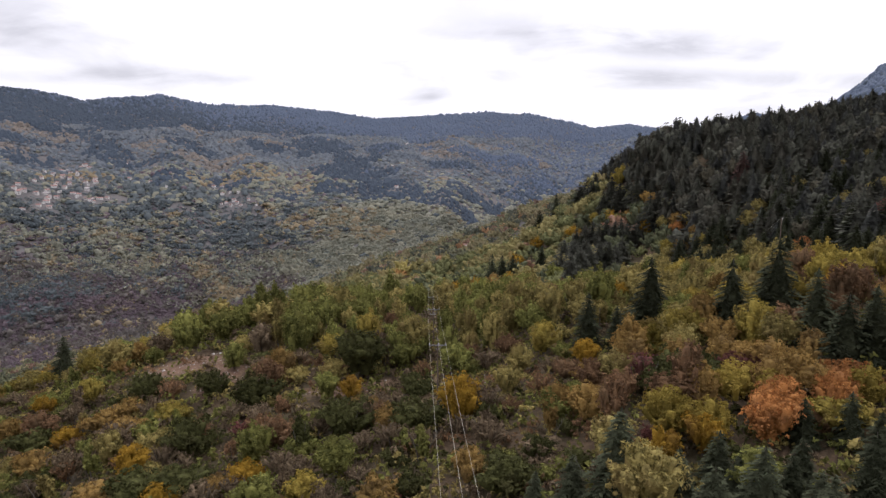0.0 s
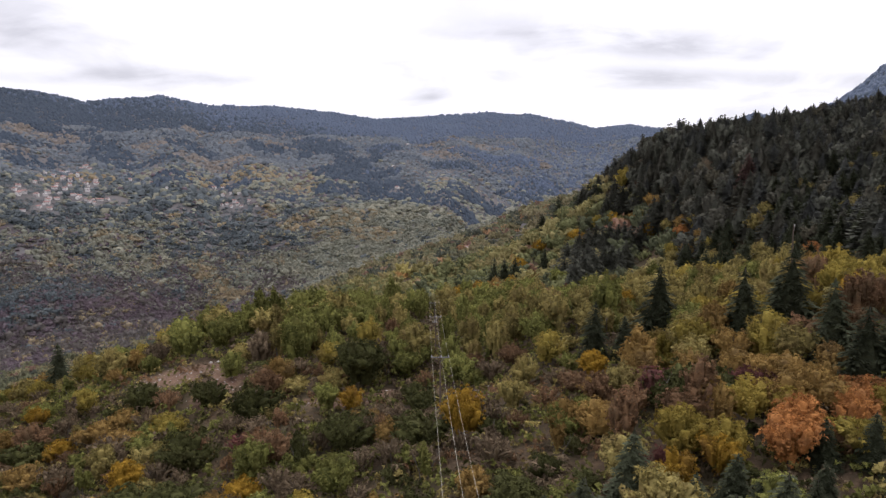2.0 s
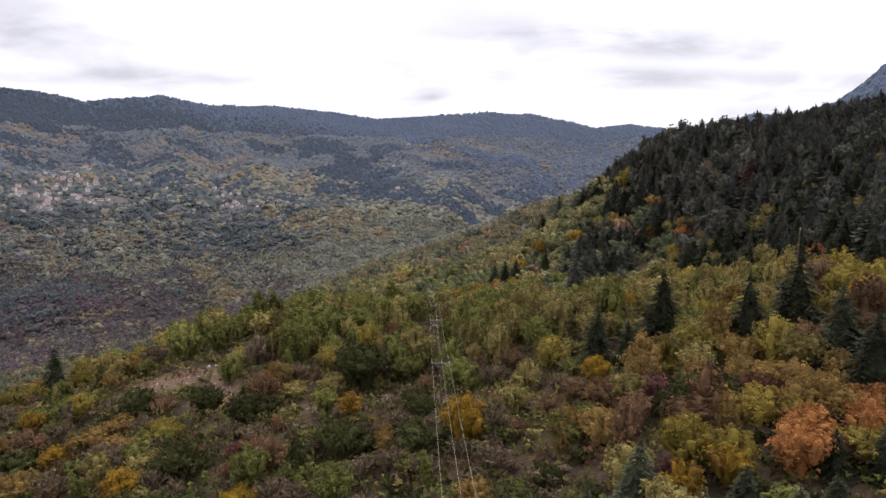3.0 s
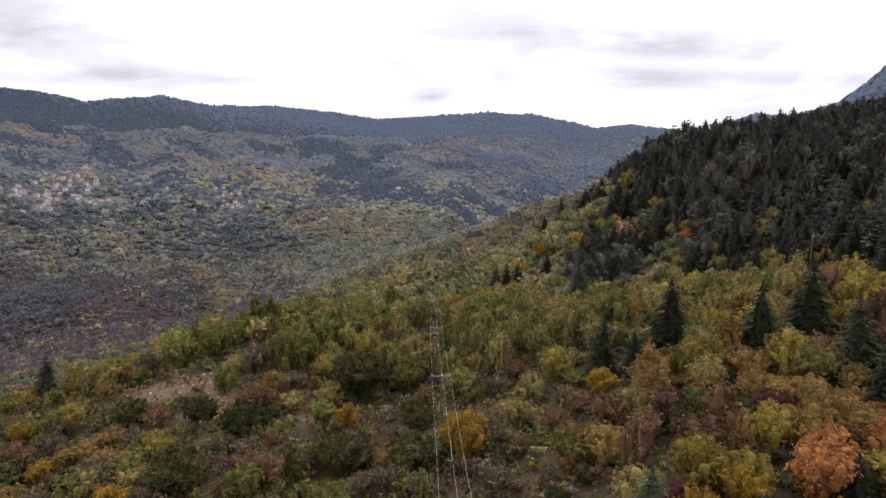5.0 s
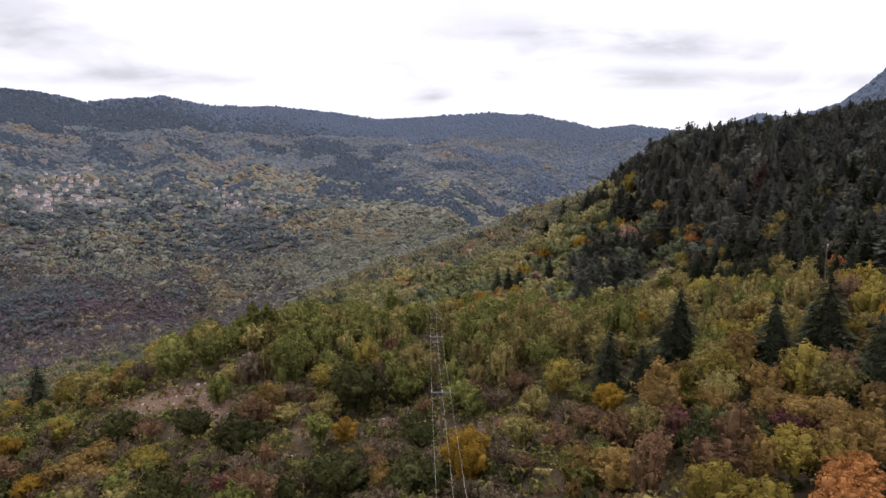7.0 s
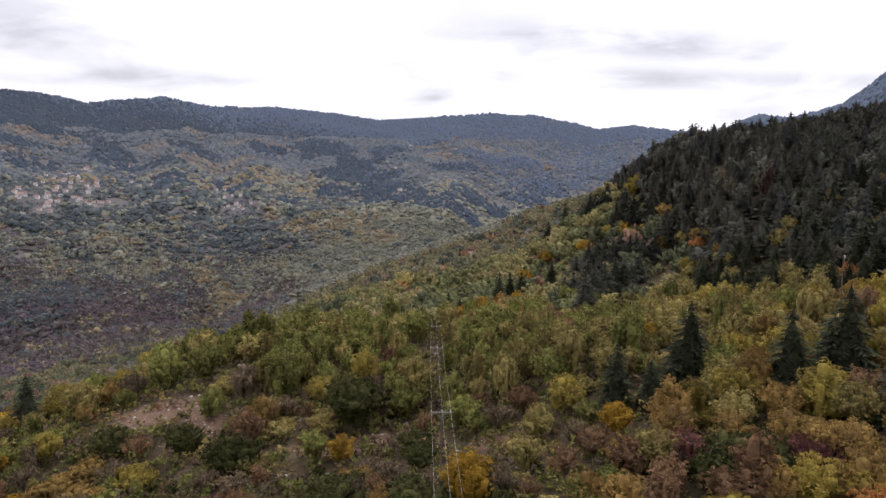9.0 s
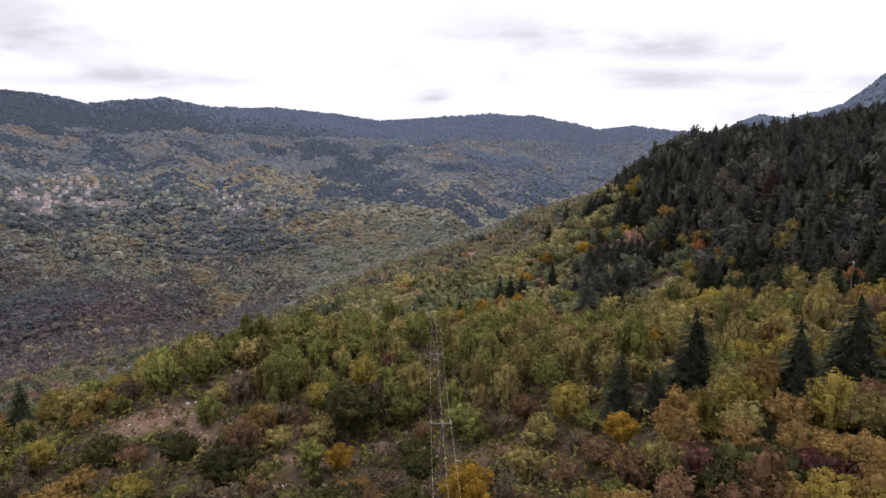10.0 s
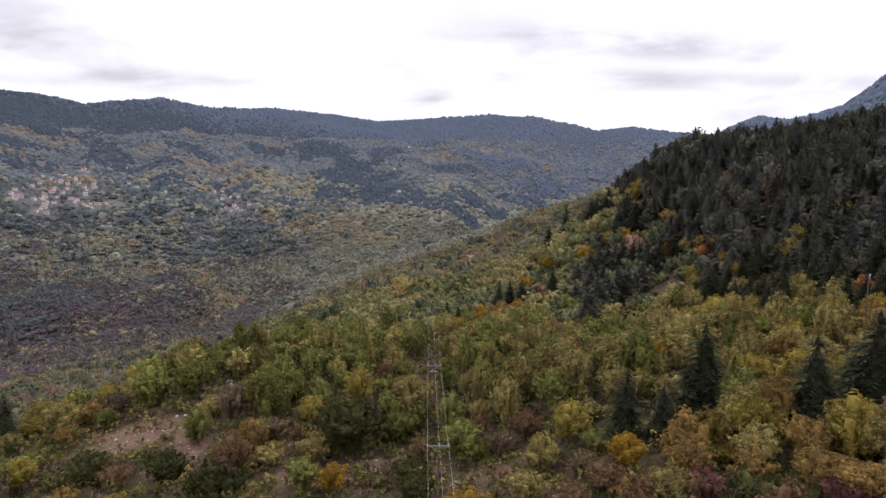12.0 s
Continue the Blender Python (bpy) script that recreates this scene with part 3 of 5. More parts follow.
def fir_shape(rng, tall, wide, whorls, arms, twigs, fat=1.0):
    """Uneven tiers of drooping branches, each a flat spray of twigs, narrowing to a spire."""
    verts = []
    side = rng.uniform(0, 6.28)
    for w in range(whorls):
        f = (w + rng.uniform(-0.25, 0.25)) / whorls
        z = tall * (0.05 + 0.92 * f)
        reach = wide * max(1 - f, 0.01) ** 0.72 * rng.uniform(0.82, 1.10) + 0.15
        count = max(5, int(arms * (1 - 0.5 * f)))
        turn = rng.uniform(0, 6.28)
        for k in range(count):
            a = turn + 6.283 * k / count + rng.normal(0, 0.22)
            r = reach * rng.uniform(0.62, 1.15) * (1 + 0.12 * math.cos(a - side))
            o, s = np.array([math.cos(a), math.sin(a), 0]), np.array([-math.sin(a), math.cos(a), 0])
            root = np.array([0, 0, z + rng.normal(0, 0.17)])
            tip = root + o * r - np.array([0, 0, r * rng.uniform(0.12, 0.42)])
            bend = np.array([0, 0, 0.12 * r])
            wide_root = s * (0.14 * r + 0.05) * fat
            verts += [root + wide_root, root - wide_root, tip]
            for n in range(twigs):
                g = 0.28 + 0.72 * (n + rng.rand()) / twigs
                p = root + (tip - root) * g + bend * 4 * g * (1 - g)
                hand = 1 if n % 2 else -1
                reach_out = (0.16 + 0.46 * r * (1.05 - 0.62 * g)) * rng.uniform(0.7, 1.2)
                e = p + (o * 0.6 + s * hand * 0.8) * reach_out - np.array([0, 0, reach_out * rng.uniform(0.05, 0.45)])
                q = o * (0.12 + 0.12 * r) * fat
                verts += [p - q, p + q, e]
    spire = np.array([[0, 0, tall * 1.0], [0.3, 0, tall * 0.88], [-0.25, 0.25, tall * 0.88], [0, 0, tall * 1.0], [-0.25, -0.25, tall * 0.88], [0.2, 0.28, tall * 0.88]])
    verts = np.concatenate([np.array(verts), spire])
    return verts, np.arange(len(verts)).reshape(-1, 3)


FORMS = {
    # leaf sprays, half width, height, base, plumes, spray size, raggedness, lean; limbs: height, reach, stems, twigs, thickness
    "tree": ((3900, 2.5, 5.9, 0.1, 19, 0.14, 0.35, 0.5, 0.45), (5.2, 1.8, 1, 7, 0.12)),
    "tall": ((3400, 1.8, 7.0, 0.1, 15, 0.135, 0.35, 0.3, 0.45), (6.2, 1.2, 1, 7, 0.11)),
    "shrub": ((2700, 2.3, 3.1, -0.3, 16, 0.13, 0.35, 0.6, 0.45), (2.5, 1.5, 2, 2, 0.05)),
    "sapling": ((800, 0.8, 4.2, 0.1, 5, 0.15, 0.4, 0.2), (4.0, 0.5, 2, 3, 0.05)),
    "bare": ((1100, 2.1, 3.5, 0.0, 15, 0.15, 0.7, 0.7, 0.3), (3.3, 1.7, 3, 4, 0.045)),
}
INDIVIDUALS = 5
TOPS = {"tree": 5.9, "tall": 7.0, "shrub": 2.8, "bare": 3.5, "sapling": 4.3}
GROWN = {(form, v): crown_shape(np.random.RandomState(100 + 17 * v + 7 * len(form)), *FORMS[form][0]) for form in FORMS for v in range(INDIVIDUALS)}
HEARTS = {}
for form, v in GROWN:
    _, wide, tall, base, plumes = FORMS[form][0][:5]
    fill = 0.3 if form == "bare" else 0.56
    HEARTS[form, v] = heart_shape(np.random.RandomState(100 + 17 * v + 7 * len(form)), wide, tall, base, plumes, FORMS[form][0][7], fill, 6, (0.90, 0.80, 0.45, 0.12))
SHARED = {}


def broadleaf_meshes(form, v):
    """Crown and trunk meshes of one grown form, in a few individuals."""
    if (form, v) not in SHARED:
        wood = limbs(np.random.RandomState(500 + v), *FORMS[form][1])
        SHARED[form, v] = link_mesh("crown", *together(HEARTS[form, v], GROWN[form, v]), LEAF["green"], True), link_mesh("trunk", *wood, BARK, True)
    return SHARED[form, v]


WORDS = {
    "green": "leafy green", "olive": "olive-green", "lime": "yellow-green", "gold": "golden yellow autumn", "sunny": "bright yellow-green autumn", "ochre": "ochre brown autumn",
    "orange": "bright orange autumn", "russet": "russet brown autumn", "wine": "dull wine-red autumn", "bare": "half-bare grey-brown", "dark": "dense dark evergreen",
}


def broadleaf(form, tint, x, y, scale, turn, v, stretch=1.0):
    crown, trunk = broadleaf_meshes(form, v)
    tree_like = form in ("tree", "tall", "sapling")
    ob = new("broadleaf_tree" if tree_like else "shrub")
    ob.matrix_basis = Matrix.LocRotScale((x, y, float(height(x, y)[0]) - 0.1), Euler((0, 0, turn)), (scale, scale, scale * stretch))
    tagged(ob, WORDS[tint] + (" broadleaf tree on the hillside" if tree_like else " shrub on the wooded hillside"), "tree" if tree_like else "shrub", "hillside trees" if tree_like else "hillside shrubs")
    top = part("crown", crown, ob)
    top.material_slots[0].link = "OBJECT"
    top.material_slots[0].material = LEAF[tint]
    part("trunk", trunk, ob)
    return ob


def fir_meshes(v):
    if ("fir", v) not in SHARED:
        rng = np.random.RandomState(300 + v)
        needles = link_mesh("crown", *together(dome(rng, ((0, 8.0), (0.45, 6.4), (1.15, 3.0), (1.5, 0.5)), 7), fir_shape(rng, 9.0, 2.5 + 0.3 * (v % 3), 23, 14, 8, 0.6)), LEAF["fir"])
        SHARED["fir", v] = needles, link_mesh("trunk", *tubes([[((0, 0, -0.8), 0.2), ((0, 0, 4), 0.13), ((0, 0, 8.8), 0.03)]]), BARK, True)
    return SHARED["fir", v]


def fir(x, y, tall, turn, v, broad=1.0):
    needles, trunk = fir_meshes(v)
    ob = new("fir_tree")
    s = tall / 9.2
    wide = s * broad * min(1.1, 1.35 - 0.025 * tall)
    ob.matrix_basis = Matrix.LocRotScale((x, y, float(height(x, y)[0]) - 0.1), Euler((0, 0, turn)), (wide, wide, s))
    tagged(ob, "dark green conical fir tree among autumn trees", "fir tree", "hillside firs")
    part("crown", needles, ob)
    part("trunk", trunk, ob)
    return ob


# single trees that stand out, by leaf colour: right, ahead, height
SINGLE = {
    "gold": ((-44.8, 86.3, 5.9), (-36.6, 77.5, 4.2), (-76, 115.5, 4.9), (-64.4, 103.2, 3.4), (-26.4, 81.1, 3.5), (-16.3, 107.8, 5), (2.5, 85.9, 7.4),
        (-11.3, 178.5, 4.7), (27.1, 62.8, 5.2), (22.5, 61.5, 4.9), (4.4, 194, 8), (12.5, 237.6, 8.5), (25.9, 237.3, 8), (33.4, 123.1, 7),
        (61.8, 96.6, 6), (21.9, 94.1, 5), (81, 250.8, 7), (74.2, 279.6, 7), (33.6, 281.3, 8), (44.6, 296.4, 8), (58.7, 282.1, 8)),
    "dark": ((-40.1, 79.9, 5.5), (-69.4, 101.9, 4.8), (-56, 115.8, 5), (-43.8, 115, 4.7), (-38.8, 91.8, 5.7), (-34.5, 80.3, 4.7), (-32.8, 106, 6.6),
        (-36.6, 125.7, 4.2), (-16, 119.9, 9.7), (-14.2, 90.9, 6.2), (-3.4, 86.4, 5.5), (7.1, 64.6, 4.5), (30.5, 77, 6.5), (29.2, 78, 5.5)),
    "lime": ((-68.1, 117, 5.6), (-87.3, 154.5, 6.9), (-80, 164, 6), (-99.4, 143.5, 5.4), (-47.2, 105.3, 4), (17.2, 104.4, 6.4), (63.6, 155.6, 7.1),
        (47.6, 109.6, 4.2), (40.7, 62.2, 4.3), (66, 100, 7.3), (77.5, 111.5, 5.5), (73.9, 150.9, 6), (73.9, 179.5, 6.5), (71.1, 184.5, 6),
        (73.8, 170.3, 6), (75.2, 120, 6), (64.5, 175.4, 6), (87.3, 305.4, 9), (84, 302.8, 9)),
    "olive": ((-73, 135.9, 8.1), (-71.1, 159.1, 6.3), (-44.8, 94.1, 4.2), (9.6, 91.6, 5.8), (12.5, 99.3, 5.7), (57, 166.1, 6.8),
        (34.2, 93.7, 5.6), (37.6, 160.8, 8), (32.8, 126.2, 8), (27.5, 128.2, 7), (39.2, 128.6, 8), (39.3, 120.8, 7), (34, 87.2, 6),
        (23.4, 82.6, 6)),
    "green": ((-62.9, 151.7, 6.6), (-43, 125.9, 6), (-37, 144, 6.3), (-20.6, 108.3, 5.8), (16.2, 79, 4.5), (28.1, 53.9, 5.4), (39.8, 103.3, 6),
        (37.6, 101.1, 6)),
    "ochre": ((39.9, 69.2, 6.5), (37.1, 68.8, 6), (41.7, 68, 5.5), (39, 77.5, 5.5), (40.5, 75.3, 5.5),
        (-76, 105.8, 5.5), (-59.2, 105.6, 4.4), (-56.9, 110.4, 3.4), (-52.3, 102.1, 4), (-63.9, 94.2, 4.2), (-46.6, 80, 4.3), (-30.6, 80, 2.9),
        (-7.4, 86.2, 5.9), (-11.8, 95.9, 4.3), (-8.9, 146.7, 3.9), (3, 67.9, 4.7), (14.8, 78.6, 5.4), (-7.2, 67.4, 4), (41.5, 77.4, 4.9),
        (42.9, 72.2, 5.2), (44.6, 70, 3.4), (19.4, 237.6, 8.5), (33, 235.5, 8), (19.2, 208.6, 6), (21.8, 190.9, 6), (41.5, 97, 6.5),
        (40.6, 96.7, 6), (27.2, 87.9, 6), (87.1, 266, 8)),
    "bare": ((-53.1, 97.6, 5.4), (-12.3, 127.5, 8.2), (5.5, 75.4, 4.9)),
    "russet": ((-24.6, 89, 6), (26.1, 175, 5.5), (39.2, 62.7, 3.1), (47.9, 85.4, 6.1), (26.1, 171.5, 7), (25.1, 143.2, 6.5), (21.3, 165.1, 6)),
    "wine": ((-31.5, 94.8, 3.4), (-5.8, 66.4, 2.5), (37.4, 75.9, 4.5), (37.5, 78.7, 4)),
    "orange": ((35.9, 64.1, 6), (42.2, 65.2, 5.5), (18.4, 231.8, 6.4), (33.3, 61.4, 6.6), (45.6, 68.1, 4.3), (87.8, 151.7, 5.5), (18.4, 240.6, 6.5), (86.1, 230.7, 6)),
    "sunny": ((24.6, 66.5, 6.8), (28.2, 64, 5.6), (33.6, 70.2, 6.4), (37, 68.5, 5.2), (45.7, 65.4, 5), (-16.3, 70.3, 5.4), (59.2, 124.8, 6),
        (76.9, 147.4, 5.2), (78.2, 134.2, 5.5), (69.1, 132.2, 6.5), (73.6, 126.2, 6), (44.5, 110.4, 5), (54.7, 97.3, 7)),
    "wine_tall": ((99.6, 141.6, 9),),
}
FIRS = ((-87.7, 141.5, 12.5), (34.6, 102.8, 13.4), (28.3, 100, 6.9), (24, 101.4, 10), (51.9, 73.6, 10.3), (36.5, 61.1, 5.1), (16.8, 56.9, 10.7),
        (21.9, 55.6, 5.8), (26.5, 57.6, 5.7), (30.4, 52, 5.5), (36.2, 50.2, 7.3), (12.6, 58.4, 6.4), (9.4, 60.6, 4.3), (62.2, 345, 16.9),
        (54, 348, 13.7), (19.5, 246, 16), (24, 251.7, 13.5), (28, 248, 13), (0.5, 236, 12), (4.5, 238, 9.5))
FIRS += ((81.7, 128.8, 5.4), (89.2, 173.2, 7), (33, 55, 5), (40, 55, 6), (44.5, 57, 6.5), (27, 54, 5.5), (41, 50, 7),
        (46, 52, 8), (43.4, 92.7, 13), (49.5, 91.4, 14.8), (49.5, 81.6, 11.7), (49.7, 95.6, 9.5), (48.1, 72.9, 10.5), (42.7, 268.1, 9),
        (33.3, 283.5, 9))


# dark firs along the shoulder of the slope, and a stand in the middle of it
RIDGE_FIRS = ((75.4, 328.8, 11), (77.4, 319.3, 11), (72.3, 331.6, 11),
        (73.6, 287.5, 12), (79.2, 294.8, 12), (80, 283.5, 12), (82.6, 281.7, 12), (84.7, 274.8, 13), (86.2, 250.8, 13), (84.1, 250.6, 12),
        (84.4, 255.1, 12))
FIR_STAND = ((49.2, 252.3, 11), (56, 261.4, 12), (59.7, 262.2, 12), (63.2, 263.5, 12), (65, 259.5, 12), (68.3, 260.5, 12), (70.4, 255, 12),
        (73.3, 257.1, 11), (73.7, 250.1, 11), (78.8, 250.8, 10), (41.6, 219, 11), (40.2, 195.1, 12), (46.6, 210.8, 12), (50.8, 215.1, 12),
        (56.2, 222.9, 12), (59.2, 222.2, 11), (62.6, 226.3, 9), (68.5, 237.6, 10), (47.3, 223.1, 13), (51.7, 224.8, 13), (40.4, 222.4, 8))

# leafy trees below the shoulder firs
SHOULDER = ((79, 268, 7), (83, 262, 7), (73, 279, 7), (86.5, 256, 6), (76, 273, 6), (69, 285, 7), (88, 236, 6), (85.5, 243, 6.5), (90, 228, 6),
        (82, 214, 6), (85, 208, 6), (79, 221, 6.5), (87, 216, 5.5), (77.5, 213, 6), (84, 201, 6))


def line_x(y):
    """The power line's course."""
    return 2.3 - 0.033 * y


def bare_spot(x, y):
    """The stony clearings on the spur."""
    hit = np.zeros(np.shape(x), bool)
    for cx, cy, rx, ry in CLEARINGS:
        hit = hit | (((x - cx) / (rx + 1)) ** 2 + ((y - cy + 1.6) / (ry + 2.6)) ** 2 < 1)
    return hit


def fringe(x, y):
    """Ground in front of the clearings, kept to low brush to fit the camera's view."""
    return any(((x - cx) / (rx + 1.5)) ** 2 + ((y - cy + 5) / (ry + 6)) ** 2 < 1 for cx, cy, rx, ry in CLEARINGS[:6])


def pick(u, table):
    for share, value in table:
        if u < share:
            return value
        u -= share
    return table[-1][1]


def choose(x, y, stand, u):
    """Which tree grows where on the hill: leaf colour, form, scale."""
    ratio = x / y
    if y > 122 - 0.35 * x and -0.45 < ratio < 0.26:
        tint = pick(u[0] * 0.8 + stand * 0.2, ((0.62, "green"), (0.24, "olive"), (0.03, "lime"), (0.05, "russet"), (0.03, "dark"), (0.03, "gold")))
        return tint, ("tall" if u[1] < 0.5 else "tree"), 0.8 + 0.75 * u[2] ** 1.3
    if dark_slope(x, y) or x > 88:
        return ("fir" if u[0] < 0.85 else "olive"), "tree", 0.9 + 0.4 * u[2]
    if x > 19 and y < 62 and u[0] < 0.8:
        return "fir", "tree", 1.0
    if 1 < x < 18 and 60 < y < 86:
        tint = pick(u[0], ((0.34, "bare"), (0.22, "russet"), (0.26, "dark"), (0.10, "green"), (0.08, "ochre")))
        return tint, ("bare" if tint in ("bare", "russet") else "shrub"), 0.6 + 0.35 * u[2]
    if ratio > 0.2 and y < 96:
        tint = pick(u[0] * 0.6 + stand * 0.4, ((0.22, "green"), (0.25, "olive"), (0.09, "lime"), (0.17, "ochre"), (0.14, "russet"), (0.04, "wine"), (0.09, "bare")))
        return tint, ("bare" if tint in ("bare", "wine") else "tree" if u[1] < 0.35 else "tall" if u[1] < 0.75 else "shrub"), 0.85 + 0.4 * u[2]
    if ratio > 0.2:
        tint = pick(u[0] * 0.6 + stand * 0.4, ((0.28, "green"), (0.43, "olive"), (0.12, "lime"), (0.04, "sunny"), (0.04, "ochre"), (0.03, "russet"), (0.03, "bare"), (0.02, "gold"), (0.01, "fir")))
        return tint, ("bare" if tint == "bare" else "tree" if u[1] < 0.38 else "tall" if u[1] < 0.75 else "shrub"), 0.85 + 0.45 * u[2]
    if y < 124 - 0.1 * x:
        tint = pick(u[0] * 0.7 + stand * 0.3, ((0.24, "dark"), (0.16, "green"), (0.24, "bare"), (0.13, "russet"), (0.13, "olive"), (0.07, "ochre"), (0.03, "wine")))
        form = "bare" if tint == "bare" or (tint in ("russet", "wine") and u[1] < 0.5) else "shrub" if u[1] < 0.8 else "tree"
        return tint, form, 0.8 + 0.45 * u[2]
    tint = pick(u[0], ((0.34, "olive"), (0.30, "green"), (0.09, "lime"), (0.04, "gold"), (0.12, "bare"), (0.11, "ochre")))
    return tint, ("tree" if u[1] < 0.5 else "shrub"), 0.75 + 0.4 * u[2]


def plant_hillside():
    rng = np.random.RandomState(11)
    for n, (x, y, tall) in enumerate(FIRS):
        fir(x, y, tall, rng.uniform(0, 6.28), n % 6)
    for n, (x, y, tall) in enumerate(RIDGE_FIRS + FIR_STAND):
        far_fir = fir(x, y, tall * 1.08, rng.uniform(0, 6.28), n % 6, 1.3)
        # paler needles put the haze over these far firs into their colour
        far_fir.children[0].material_slots[0].link = "OBJECT"
        far_fir.children[0].material_slots[0].material = LEAF["slope_fir"]
    dead = fir(109, 229, 13, 1.0, 2)
    tagged(dead, "dead reddish-brown conifer among dark firs", "fir tree", "hillside firs")
    dead.children[0].material_slots[0].link = "OBJECT"
    dead.children[0].material_slots[0].material = DEAD_NEEDLES
    taken = [np.array(FIRS)[:, :2], np.array(RIDGE_FIRS)[:, :2], np.array(FIR_STAND)[:, :2]]
    counts = {"tree": 0, "shrub": 0}
    for tint, spots in SINGLE.items():
        for n, (x, y, tall) in enumerate(spots):
            if tint == "wine_tall":
                broadleaf("tall", "wine", x, y, tall / TOPS["tall"], 1.0, 2)
                continue
            form = "bare" if tint in ("bare", "wine") else "shrub" if tall < 4.6 or (tint == "dark" and tall < 9) else "tree"
            scale = 2.25 if tall > 9 else min(tall / TOPS[form], 1.9)
            broadleaf(form, tint, x, y, scale, rng.uniform(0, 6.28), n % INDIVIDUALS, max(tall / TOPS[form] / scale, 0.8))
            counts["tree" if form == "tree" else "shrub"] += 1
            taken.append(np.array([[x, y]]))
    taken = np.concatenate(taken)
    step = 4.9
    gx, gy = np.meshgrid(np.arange(-170, 172, step), np.arange(44, 206, step))
    gx = gx.ravel() + rng.uniform(-0.48, 0.48, gx.size) * step
    gy = gy.ravel() + rng.uniform(-0.48, 0.48, gy.size) * step
    keep = (np.abs(gx) < 0.76 * gy + 6) & ~bare_spot(gx, gy) & (np.abs(gx - line_x(gy)) > 1.8)
    gx, gy = gx[keep], gy[keep]
    order = np.argsort(gy)
    rest = {}
    for x, y in zip(gx[order], gy[order]):
        u = rng.rand(6)
        away = np.hypot(taken[:, 0] - x, taken[:, 1] - y)
        if np.min(away) < 2.4 or np.min(away[: len(FIRS)]) < 3.3:
            continue
        tint, form, scale = choose(x, y, lumps(x + 500, y, 17), u)
        scale *= 1.08
        if 0.15 < x / y < 0.30 and 158 < y < 207:
            scale *= 0.62
        elif y > 128 and rng.rand() < 0.30:
            continue
        if tint != "fir" and rng.rand() < 0.16 and y < 130:
            form, scale = "sapling", scale * 1.15
        if tint != "fir" and fringe(x, y):
            form, scale = "bare" if form == "bare" else "shrub", 0.42 + 0.2 * u[2]
        stretch = (0.72 if form in ("tree", "tall") else 0.85) + 0.42 * u[3]
        v = int(u[5] * INDIVIDUALS)
        if tint == "fir":
            fir(x, y, (6 if y > 64 else 5.2) + (5 if y > 64 else 3.2) * u[3], u[4] * 6.28, v)
            continue
        kind = "tree" if form in ("tree", "tall", "sapling") else "shrub"
        if counts[kind] < 300:
            counts[kind] += 1
            broadleaf(form, tint, x, y, scale, u[4] * 6.28, v, stretch)
        else:
            rest.setdefault(tint, []).append((list(FORMS).index(form), v, x, y, scale, stretch, u[4] * 6.28))
    for n, (x, y, tall) in enumerate(SHOULDER):
        broadleaf("tree", ("ochre", "olive", "lime")[n % 3], x, y, tall / TOPS["tree"], n * 2.4, n % INDIVIDUALS)
    # the wood goes on below and behind the start
    bx, by = np.meshgrid(np.arange(-75, 76, 5.2), np.arange(-24, 43, 5.2))
    for x, y in zip(bx.ravel() + rng.uniform(-2.4, 2.4, bx.size), by.ravel() + rng.uniform(-2.4, 2.4, by.size)):
        u = rng.rand(6)
        tint, form = pick(u[0], ((0.3, "olive"), (0.25, "green"), (0.2, "russet"), (0.15, "ochre"), (0.1, "bare"))), ("shrub" if u[1] < 0.6 else "tree")
        if abs(x - line_x(y)) > 2.0:
            rest.setdefault(tint, []).append((list(FORMS).index(form), int(u[5] * INDIVIDUALS), x, y, 0.8 + 0.4 * u[2], 0.8 + 0.3 * u[3], u[4] * 6.28))
    # the farther ones are too many to count
    thin = {}
    for k, (v, f) in GROWN.items():
        tri = v.reshape(-1, 3, 3)[::2]
        mid = tri.mean(1, keepdims=True)
        thin[k] = together(HEARTS[k], ((mid + (tri - mid) * 1.35).reshape(-1, 3), f[: len(tri)]))
    keys = list(thin)
    for tint, rows in rest.items():
        a = np.array(rows)
        which = np.array([keys.index((list(FORMS)[int(f)], int(v))) for f, v in a[:, :2]])
        grown = list(thin.values())
        joined("hillside_woods", grown, which, a[:, 2], a[:, 3], a[:, 4], a[:, 4] * a[:, 5], a[:, 6], LEAF[tint], WORDS[tint] + " trees covering the hillside", smooth=True)


